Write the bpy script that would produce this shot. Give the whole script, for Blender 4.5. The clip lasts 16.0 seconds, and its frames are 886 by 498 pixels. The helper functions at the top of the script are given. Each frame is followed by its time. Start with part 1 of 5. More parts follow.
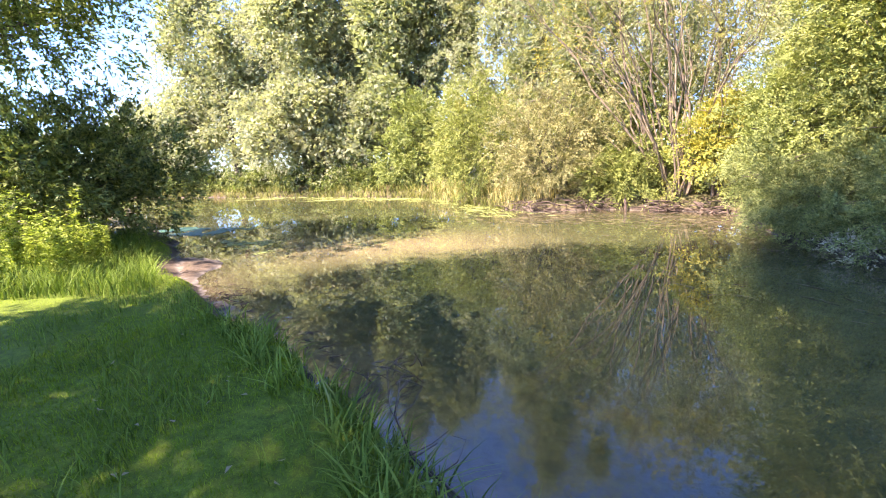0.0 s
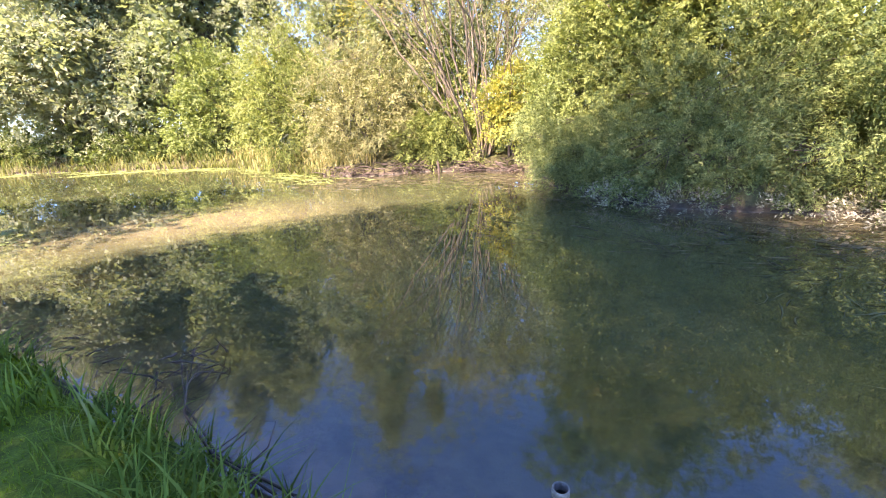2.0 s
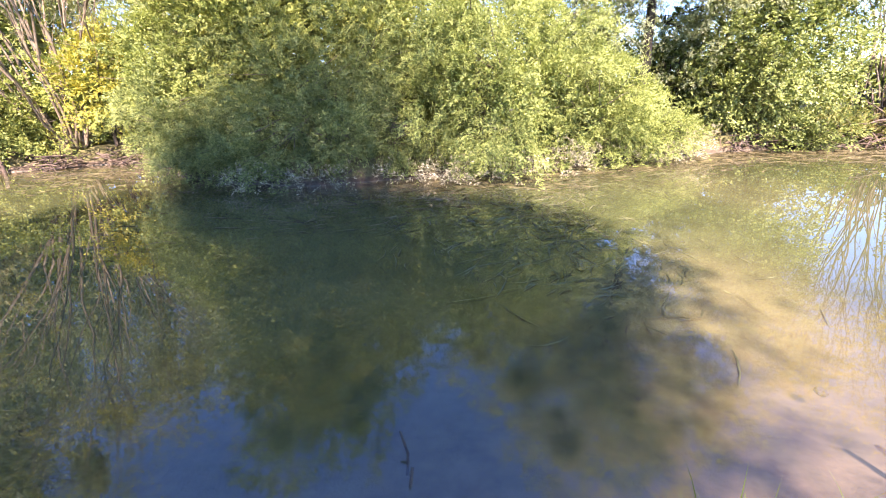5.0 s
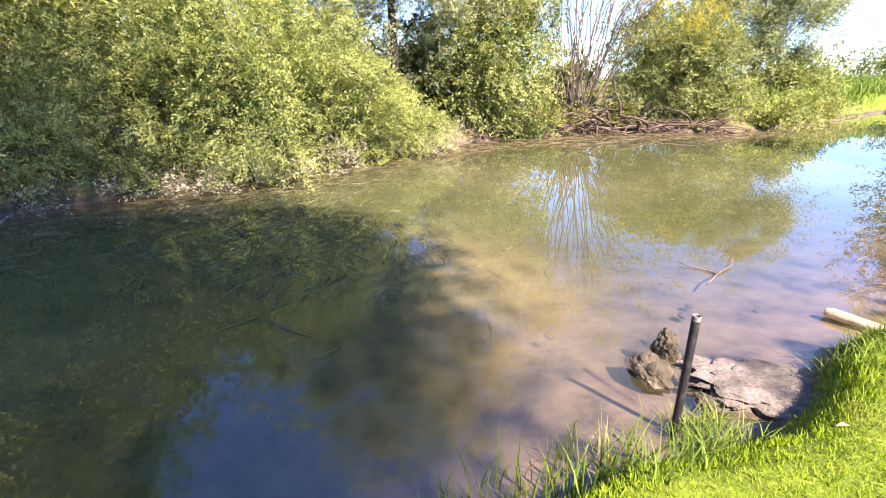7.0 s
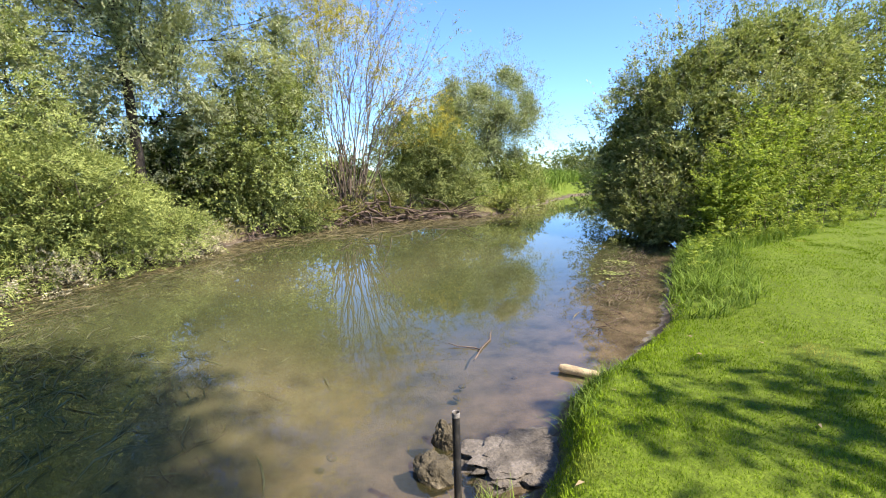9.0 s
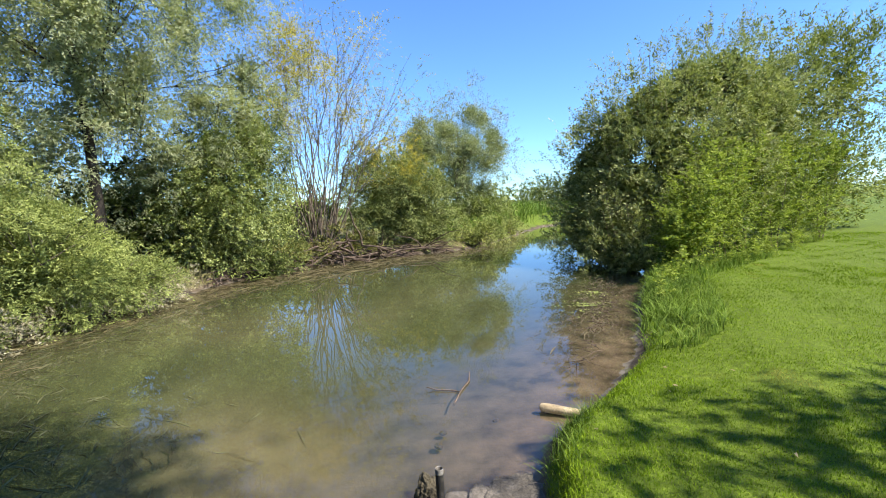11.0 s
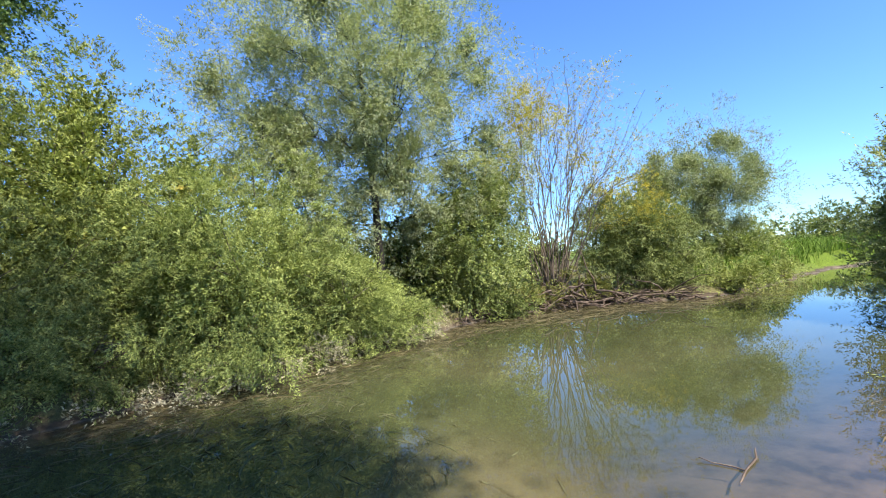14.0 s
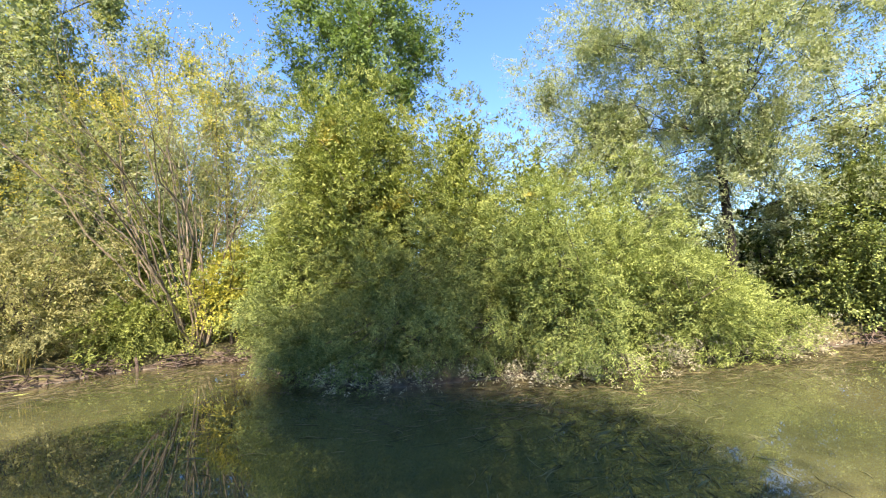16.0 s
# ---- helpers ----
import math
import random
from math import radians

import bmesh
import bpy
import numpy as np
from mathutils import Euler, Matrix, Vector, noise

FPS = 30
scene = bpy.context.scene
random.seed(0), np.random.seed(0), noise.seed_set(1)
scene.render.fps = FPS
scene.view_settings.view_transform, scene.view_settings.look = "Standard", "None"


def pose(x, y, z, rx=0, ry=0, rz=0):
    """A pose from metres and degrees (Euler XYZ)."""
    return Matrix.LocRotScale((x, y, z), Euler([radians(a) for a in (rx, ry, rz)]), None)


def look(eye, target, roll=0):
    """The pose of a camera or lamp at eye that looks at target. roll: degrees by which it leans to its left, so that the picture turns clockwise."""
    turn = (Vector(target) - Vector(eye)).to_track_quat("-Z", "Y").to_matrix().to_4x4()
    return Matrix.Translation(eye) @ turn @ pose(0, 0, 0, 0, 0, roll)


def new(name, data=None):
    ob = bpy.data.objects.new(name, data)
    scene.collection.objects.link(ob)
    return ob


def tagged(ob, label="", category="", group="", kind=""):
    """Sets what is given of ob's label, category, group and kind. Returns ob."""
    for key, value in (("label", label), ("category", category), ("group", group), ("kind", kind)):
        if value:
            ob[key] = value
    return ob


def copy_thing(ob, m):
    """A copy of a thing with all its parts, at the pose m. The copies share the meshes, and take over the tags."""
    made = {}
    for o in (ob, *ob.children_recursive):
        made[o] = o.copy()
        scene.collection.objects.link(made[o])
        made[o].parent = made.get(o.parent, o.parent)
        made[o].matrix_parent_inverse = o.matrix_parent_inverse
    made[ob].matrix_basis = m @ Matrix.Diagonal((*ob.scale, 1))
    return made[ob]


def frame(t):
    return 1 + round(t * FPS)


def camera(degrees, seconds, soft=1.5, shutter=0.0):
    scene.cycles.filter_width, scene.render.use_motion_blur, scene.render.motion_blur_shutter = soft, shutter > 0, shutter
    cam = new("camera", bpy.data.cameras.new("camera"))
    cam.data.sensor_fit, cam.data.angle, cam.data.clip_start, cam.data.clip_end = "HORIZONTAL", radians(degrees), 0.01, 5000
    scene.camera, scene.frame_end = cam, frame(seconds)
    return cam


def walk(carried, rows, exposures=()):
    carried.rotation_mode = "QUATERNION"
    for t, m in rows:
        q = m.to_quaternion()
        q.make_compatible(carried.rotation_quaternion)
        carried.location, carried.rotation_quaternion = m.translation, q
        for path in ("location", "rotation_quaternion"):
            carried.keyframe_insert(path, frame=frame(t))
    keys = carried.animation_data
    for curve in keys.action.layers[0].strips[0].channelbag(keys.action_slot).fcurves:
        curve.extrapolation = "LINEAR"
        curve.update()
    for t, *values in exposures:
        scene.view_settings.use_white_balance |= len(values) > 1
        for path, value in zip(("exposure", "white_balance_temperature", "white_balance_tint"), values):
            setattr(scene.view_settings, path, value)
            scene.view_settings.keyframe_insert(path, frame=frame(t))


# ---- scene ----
cam = camera(90.3, 16.0, 1.1)
PATH = [
    (0.0, (0.000, 0.000, 1.848), (-0.000, 1.960, 1.451), -2.92),
    (0.5, (0.028, 0.035, 1.823), (0.116, 1.982, 1.374), -2.63),
    (1.0, (0.066, 0.065, 1.807), (0.314, 1.987, 1.315), -2.81),
    (1.5, (0.126, 0.084, 1.786), (0.611, 1.947, 1.246), -3.01),
    (2.0, (0.183, 0.091, 1.756), (0.911, 1.862, 1.181), -2.80),
    (2.5, (0.225, 0.083, 1.737), (1.135, 1.760, 1.135), -2.76),
    (3.0, (0.265, 0.067, 1.720), (1.345, 1.626, 1.083), -2.98),
    (3.5, (0.329, 0.046, 1.707), (1.594, 1.450, 1.052), -2.90),
    (4.0, (0.389, 0.019, 1.701), (1.836, 1.234, 1.044), -2.58),
    (4.5, (0.445, -0.011, 1.700), (2.045, 0.984, 1.031), -1.94),
    (4.7, (0.462, -0.022, 1.706), (2.110, 0.885, 1.028), -1.71),
    (6.8, (0.616, -0.204, 1.718), (2.478, -0.232, 0.987), -0.47),
    (7.0, (0.625, -0.225, 1.719), (2.487, -0.350, 1.002), -0.50),
    (7.5, (0.645, -0.290, 1.737), (2.486, -0.691, 1.065), 0.22),
    (8.0, (0.671, -0.376, 1.753), (2.456, -1.064, 1.170), 0.91),
    (8.5, (0.680, -0.434, 1.797), (2.407, -1.330, 1.334), 0.40),
    (9.0, (0.683, -0.462, 1.846), (2.368, -1.481, 1.493), -0.74),
    (9.5, (0.682, -0.473, 1.878), (2.340, -1.555, 1.599), -1.64),
    (11.8, (0.703, -0.422, 1.942), (2.340, -1.561, 1.789), -2.11),
    (12.0, (0.703, -0.407, 1.946), (2.358, -1.524, 1.827), -2.10),
    (12.5, (0.712, -0.351, 1.949), (2.461, -1.320, 1.906), -3.10),
    (13.0, (0.723, -0.277, 1.954), (2.585, -1.007, 1.945), -3.49),
    (13.5, (0.711, -0.212, 1.967), (2.653, -0.690, 1.987), -3.82),
    (14.0, (0.695, -0.160, 1.982), (2.681, -0.394, 2.032), -4.16),
    (14.5, (0.664, -0.091, 2.017), (2.662, -0.055, 2.096), -4.23),
    (15.0, (0.621, -0.040, 2.017), (2.584, 0.333, 2.113), -4.15),
    (15.5, (0.545, 0.006, 2.019), (2.397, 0.753, 2.130), -3.94),
    (16.0, (0.459, 0.028, 2.034), (2.118, 1.137, 2.158), -3.54),
]
walk(cam, [(t, look(eye, target, roll)) for t, eye, target, roll in PATH],
     [(0.0, 2.83, 7350, 36), (3.0, 2.88, 7300, 37), (4.7, 2.84, 7250, 37), (7.0, 2.52, 7350, 35), (8.0, 2.0, 7350, 31), (9.0, 1.63, 7050, 18), (12.5, 1.37, 6800, 13), (14.0, 1.46, 6750, 14), (15.0, 1.84, 7150, 15), (16.0, 2.05, 7600, 19)])


# ---- world, sun, exposure ----
SUN = Vector((-0.86, -0.46, 1.13)).normalized()
world = bpy.data.worlds.new("world")
scene.world = world
world.use_nodes = True
wn = world.node_tree
sky = wn.nodes.new("ShaderNodeTexSky")
sky.sky_type = "NISHITA"
sky.sun_disc = False
sky.sun_elevation = math.asin(SUN.z)
sky.sun_rotation = math.atan2(SUN.x, SUN.y)
sky.air_density, sky.dust_density, sky.ozone_density = 1.0, 0.1, 5.0
tint = wn.nodes.new("ShaderNodeMix")
tint.data_type, tint.blend_type = "RGBA", "MULTIPLY"
tint.inputs[0].default_value = 1.0
tint.inputs[7].default_value = (0.58, 0.865, 1.17, 1)
wn.links.new(sky.outputs[0], tint.inputs[6])
wn.links.new(tint.outputs[2], wn.nodes["Background"].inputs[0])
wn.nodes["Background"].inputs[1].default_value = 0.1
sun_data = bpy.data.lights.new("sun", "SUN")
sun_data.energy, sun_data.angle, sun_data.color = 5.0, radians(0.6), (1.0, 0.95, 0.86)
sun = new("sun", sun_data)
sun.matrix_world = look(SUN * 60, (0, 0, 0))


# ---- materials ----
def mat(name):
    m = bpy.data.materials.new(name)
    m.use_nodes = True
    nt = m.node_tree
    b = nt.nodes["Principled BSDF"]
    return m, nt, b


def node(nt, kind, **values):
    n = nt.nodes.new(kind)
    for k, v in values.items():
        n.inputs[k.replace("_", " ")].default_value = v
    return n


def ramp(nt, source, stops):
    r = nt.nodes.new("ShaderNodeValToRGB")
    el = r.color_ramp.elements
    while len(el) < len(stops):
        el.new(0.5)
    for e, (p, c) in zip(el, stops):
        e.position, e.color = p, (*c, 1)
    nt.links.new(source, r.inputs[0])
    return r


def noise_tex(nt, scale, detail=4.0, rough=0.55, space="Object"):
    c = nt.nodes.new("ShaderNodeTexCoord")
    n = node(nt, "ShaderNodeTexNoise", Scale=scale, Detail=detail, Roughness=rough)
    nt.links.new(c.outputs[space], n.inputs["Vector"])
    return n


def mixrgb(nt, fac, a, b, blend="MIX"):
    m = nt.nodes.new("ShaderNodeMix")
    m.data_type, m.blend_type = "RGBA", blend
    for src, i in ((fac, 0), (a, 6), (b, 7)):
        if isinstance(src, (int, float)):
            m.inputs[i].default_value = src
        elif isinstance(src, tuple):
            m.inputs[i].default_value = (*src, 1)
        else:
            nt.links.new(src, m.inputs[i])
    return m.outputs[2]


def bump(nt, b, source, strength, distance):
    n = node(nt, "ShaderNodeBump", Strength=strength, Distance=distance)
    nt.links.new(source, n.inputs["Height"])
    nt.links.new(n.outputs[0], b.inputs["Normal"])


def leaf_mat(name, dark, mid, light, odd=None, odd_share=0.0, through_light=0.25, gloss=0.6, spec=0.18):
    """Leaves: colour differs leaf by leaf and bough by bough; light passes through them."""
    m, nt, b = mat(name)
    geo = nt.nodes.new("ShaderNodeNewGeometry")
    stops = [(p, (k * 1.2 * c[0], k * 1.16 * c[1], k * 1.02 * c[2])) for k, (p, c) in zip((0.62, 0.98, 1.06), ((0.0, dark), (0.5, mid), (1.0, light)))]
    col = ramp(nt, geo.outputs["Random Per Island"], stops).outputs[0]
    patch = noise_tex(nt, 0.9, 2.0)
    tone = ramp(nt, patch.outputs[0], [(0.3, (0.72, 0.74, 0.7)), (0.7, (1.2, 1.17, 1.1))]).outputs[0]
    col = mixrgb(nt, 1.0, col, tone, "MULTIPLY")
    if odd:
        pick = noise_tex(nt, 0.55, 3.0, 0.7)
        r2 = ramp(nt, pick.outputs[0], [(0.66 - odd_share, (0, 0, 0)), (0.74 - odd_share * 0.6, (1, 1, 1))])
        col = mixrgb(nt, r2.outputs[0], col, odd)
    nt.links.new(col, b.inputs["Base Color"])
    b.inputs["Roughness"].default_value = gloss
    b.inputs["Specular IOR Level"].default_value = spec
    tr = nt.nodes.new("ShaderNodeBsdfTranslucent")
    warm = mixrgb(nt, 1.0, col, (1.15, 1.22, 0.7), "MULTIPLY")
    nt.links.new(warm, tr.inputs[0])
    mx = nt.nodes.new("ShaderNodeMixShader")
    mx.inputs[0].default_value = through_light
    nt.links.new(b.outputs[0], mx.inputs[1])
    nt.links.new(tr.outputs[0], mx.inputs[2])
    nt.links.new(mx.outputs[0], nt.nodes["Material Output"].inputs[0])
    return m


WILLOW_PALE = leaf_mat("willow_leaf_pale", (0.34, 0.38, 0.27), (0.235, 0.268, 0.185), (0.26, 0.29, 0.21), None, 0.0, 0.42)
WILLOW_GREY = leaf_mat("willow_leaf_grey", (0.27, 0.325, 0.205), (0.19, 0.228, 0.145), (0.22, 0.258, 0.175), None, 0.0, 0.42)
BUSH_BRIGHT = leaf_mat("bush_leaf_bright", (0.1, 0.145, 0.045), (0.172, 0.222, 0.072), (0.27, 0.322, 0.13))
BUSH_OLIVE = leaf_mat("bush_leaf_olive", (0.11, 0.15, 0.042), (0.165, 0.205, 0.062), (0.25, 0.29, 0.1), (0.34, 0.28, 0.06), 0.05)
BUSH_BROWN = leaf_mat("bush_leaf_brown", (0.12, 0.125, 0.06), (0.205, 0.21, 0.1), (0.31, 0.31, 0.165), (0.24, 0.195, 0.1), 0.07)
BUSH_DARK = leaf_mat("bush_leaf_dark", (0.06, 0.09, 0.03), (0.11, 0.15, 0.05), (0.19, 0.23, 0.085), (0.3, 0.24, 0.04), 0.0)
YELLOW_LEAF = leaf_mat("willow_leaf_yellow", (0.34, 0.3, 0.06), (0.37, 0.33, 0.07), (0.44, 0.39, 0.11), None, 0.0, 0.5)
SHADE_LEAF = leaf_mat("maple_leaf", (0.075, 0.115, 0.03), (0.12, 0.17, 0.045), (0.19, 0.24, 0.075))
FRESH_LEAF = leaf_mat("fresh_shoot_leaf", (0.12, 0.18, 0.028), (0.195, 0.265, 0.05), (0.3, 0.37, 0.1), None, 0.0, 0.45)
SILVER_LEAF = leaf_mat("silted_leaf", (0.14, 0.14, 0.11), (0.22, 0.215, 0.17), (0.33, 0.32, 0.27), None, 0.0, 0.15, 0.6)
MAPLE_LEAF = leaf_mat("tall_maple_leaf", (0.11, 0.18, 0.075), (0.115, 0.178, 0.075), (0.16, 0.23, 0.1), None, 0.0, 0.36)
GRASS_BLADE = leaf_mat("lawn_grass", (0.112, 0.2, 0.012), (0.125, 0.212, 0.014), (0.17, 0.25, 0.03), (0.33, 0.31, 0.1), 0.02, 0.25, 0.8, 0.04)
LONG_GRASS = leaf_mat("bank_grass", (0.065, 0.12, 0.02), (0.095, 0.165, 0.03), (0.145, 0.215, 0.05), (0.34, 0.3, 0.14), 0.02, 0.3, 0.7, 0.1)
DRY_GRASS = leaf_mat("dry_reed", (0.2, 0.2, 0.08), (0.32, 0.29, 0.13), (0.42, 0.36, 0.2))
BUSH_YELLOWING = leaf_mat("yellowing_leaf", (0.17, 0.2, 0.04), (0.3, 0.3, 0.06), (0.45, 0.41, 0.1), (0.17, 0.23, 0.06), 0.22)
WILLOW_AIRY = leaf_mat("willow_leaf_airy", (0.36, 0.42, 0.285), (0.235, 0.275, 0.19), (0.26, 0.3, 0.215), None, 0.0, 0.45)
POLLARD_LEAF = leaf_mat("pollard_leaf", (0.21, 0.235, 0.09), (0.175, 0.192, 0.075), (0.22, 0.23, 0.095), (0.27, 0.225, 0.055), 0.1, 0.4)
ALDER_LEAF = leaf_mat("alder_leaf", (0.085, 0.125, 0.04), (0.155, 0.205, 0.068), (0.27, 0.32, 0.12), None, 0.0, 0.25, 0.45, 0.35)
BUSH_GREEN = leaf_mat("bush_leaf_green", (0.09, 0.125, 0.048), (0.14, 0.182, 0.07), (0.21, 0.25, 0.105))
UNDERGROWTH = leaf_mat("undergrowth_leaf", (0.08, 0.1, 0.03), (0.14, 0.16, 0.05), (0.22, 0.22, 0.09), (0.26, 0.2, 0.1), 0.08)


def rough_mat(name, c1, c2, c3, scale, rough, bump_strength, bump_dist, spec=0.3):
    m, nt, b = mat(name)
    n1 = noise_tex(nt, scale, 6.0, 0.62)
    n2 = noise_tex(nt, scale * 7, 5.0, 0.6)
    base = ramp(nt, n1.outputs[0], [(0.3, c1), (0.52, c2), (0.72, c3)]).outputs[0]
    fine = ramp(nt, n2.outputs[0], [(0.3, (0.65, 0.65, 0.65)), (0.7, (1.2, 1.2, 1.2))]).outputs[0]
    nt.links.new(mixrgb(nt, 1.0, base, fine, "MULTIPLY"), b.inputs["Base Color"])
    b.inputs["Roughness"].default_value = rough
    b.inputs["Specular IOR Level"].default_value = spec
    bump(nt, b, n2.outputs[0], bump_strength, bump_dist)
    return m


BARK = rough_mat("bark", (0.05, 0.04, 0.03), (0.1, 0.08, 0.06), (0.17, 0.14, 0.11), 3.0, 0.9, 0.8, 0.02)
PALE_BARK = rough_mat("pale_willow_bark", (0.09, 0.072, 0.048), (0.16, 0.128, 0.085), (0.25, 0.205, 0.145), 4.0, 0.85, 0.5, 0.01)
DARK_BARK = rough_mat("dark_willow_bark", (0.02, 0.017, 0.014), (0.042, 0.035, 0.028), (0.08, 0.067, 0.054), 4.0, 0.9, 0.8, 0.02)
DEAD_TWIG = rough_mat("dead_twig", (0.04, 0.03, 0.024), (0.09, 0.066, 0.05), (0.19, 0.15, 0.118), 5.0, 0.9, 0.4, 0.006)
ROCK = rough_mat("weathered_rock", (0.022, 0.02, 0.013), (0.075, 0.064, 0.04), (0.17, 0.148, 0.1), 6.0, 0.85, 1.0, 0.02)
SLAB = rough_mat("mud_crusted_concrete", (0.04, 0.036, 0.03), (0.105, 0.094, 0.078), (0.18, 0.162, 0.138), 6.5, 0.8, 1.0, 0.016)
LOG_WOOD = rough_mat("bleached_wood", (0.26, 0.2, 0.12), (0.42, 0.34, 0.21), (0.52, 0.44, 0.3), 9.0, 0.7, 0.3, 0.005)
LOG_END = rough_mat("cut_wood_end", (0.3, 0.2, 0.1), (0.5, 0.38, 0.2), (0.6, 0.48, 0.3), 14.0, 0.8, 0.3, 0.004)
PIPE_PAINT = rough_mat("blackened_pipe", (0.008, 0.008, 0.008), (0.016, 0.015, 0.014), (0.07, 0.062, 0.05), 11.0, 0.6, 0.5, 0.003, 0.4)
PIPE_RIM = rough_mat("worn_pipe_rim", (0.06, 0.055, 0.05), (0.16, 0.15, 0.135), (0.36, 0.34, 0.31), 20.0, 0.6, 0.3, 0.002, 0.5)
WEED = rough_mat("floating_weed", (0.045, 0.04, 0.018), (0.09, 0.076, 0.034), (0.15, 0.125, 0.06), 2.0, 0.7, 0.2, 0.004)
DARK_WEED = rough_mat("sodden_weed", (0.05, 0.04, 0.02), (0.09, 0.075, 0.04), (0.14, 0.12, 0.06), 3.0, 0.7, 0.2, 0.003)
OLIVE_WEED = rough_mat("olive_weed", (0.04, 0.046, 0.018), (0.075, 0.08, 0.032), (0.12, 0.12, 0.055), 2.0, 0.7, 0.2, 0.004)
ALGAE = rough_mat("green_algae", (0.1, 0.14, 0.03), (0.2, 0.24, 0.06), (0.3, 0.33, 0.1), 2.5, 0.7, 0.3, 0.006)
DUCKWEED = rough_mat("duckweed", (0.03, 0.09, 0.05), (0.05, 0.14, 0.08), (0.08, 0.19, 0.11), 4.0, 0.6, 0.3, 0.004)


def ground_mat():
    m, nt, b = mat("bank_ground")
    geo = nt.nodes.new("ShaderNodeNewGeometry")
    sep = nt.nodes.new("ShaderNodeSeparateXYZ")
    nt.links.new(geo.outputs["Position"], sep.inputs[0])
    n1 = noise_tex(nt, 1.3, 6.0)
    n2 = noise_tex(nt, 16.0, 6.0, 0.65)
    n3 = noise_tex(nt, 90.0, 3.0, 0.6)
    soil = ramp(nt, n1.outputs[0], [(0.34, (0.03, 0.024, 0.018)), (0.47, (0.066, 0.05, 0.034)), (0.66, (0.12, 0.094, 0.064))]).outputs[0]
    soil = mixrgb(nt, 1.0, soil, ramp(nt, n2.outputs[0], [(0.3, (0.6, 0.6, 0.6)), (0.7, (1.15, 1.15, 1.15))]).outputs[0], "MULTIPLY")
    # pale silt on the bed, in drifts
    n4 = noise_tex(nt, 2.6, 7.0, 0.62)
    silt = ramp(nt, n4.outputs[0], [(0.36, (0.045, 0.04, 0.034)), (0.46, (0.1, 0.09, 0.072)), (0.62, (0.165, 0.147, 0.118))]).outputs[0]
    deep = nt.nodes.new("ShaderNodeMath")
    deep.operation = "MULTIPLY_ADD"
    nt.links.new(sep.outputs[2], deep.inputs[0])
    deep.inputs[1].default_value, deep.inputs[2].default_value = 10.0, 0.2
    under = ramp(nt, deep.outputs[0], [(0.25, (1, 1, 1)), (0.5, (0, 0, 0))])
    soil = mixrgb(nt, under.outputs[0], soil, silt)
    turf = ramp(nt, n2.outputs[0], [(0.3, (0.045, 0.068, 0.006)), (0.55, (0.085, 0.13, 0.01)), (0.75, (0.14, 0.19, 0.02))]).outputs[0]
    wild = ramp(nt, n2.outputs[0], [(0.3, (0.05, 0.045, 0.02)), (0.55, (0.1, 0.095, 0.04)), (0.75, (0.16, 0.15, 0.065))]).outputs[0]
    mown = nt.nodes.new("ShaderNodeAttribute")
    mown.attribute_name = "mown"
    turf = mixrgb(nt, mown.outputs["Fac"], wild, turf)
    turf = mixrgb(nt, 1.0, turf, ramp(nt, n3.outputs[0], [(0.3, (0.55, 0.55, 0.55)), (0.7, (1.35, 1.35, 1.3))]).outputs[0], "MULTIPLY")
    wob = nt.nodes.new("ShaderNodeMath")
    wob.operation = "MULTIPLY_ADD"
    nt.links.new(n2.outputs[0], wob.inputs[0])
    wob.inputs[1].default_value = 0.12
    nt.links.new(sep.outputs[2], wob.inputs[2])
    r = ramp(nt, wob.outputs[0], [(0.13, (0, 0, 0)), (0.2, (1, 1, 1))])
    nt.links.new(mixrgb(nt, r.outputs[0], soil, turf), b.inputs["Base Color"])
    b.inputs["Roughness"].default_value = 0.9
    b.inputs["Specular IOR Level"].default_value = 0.2
    bump(nt, b, n2.outputs[0], 0.6, 0.02)
    return m


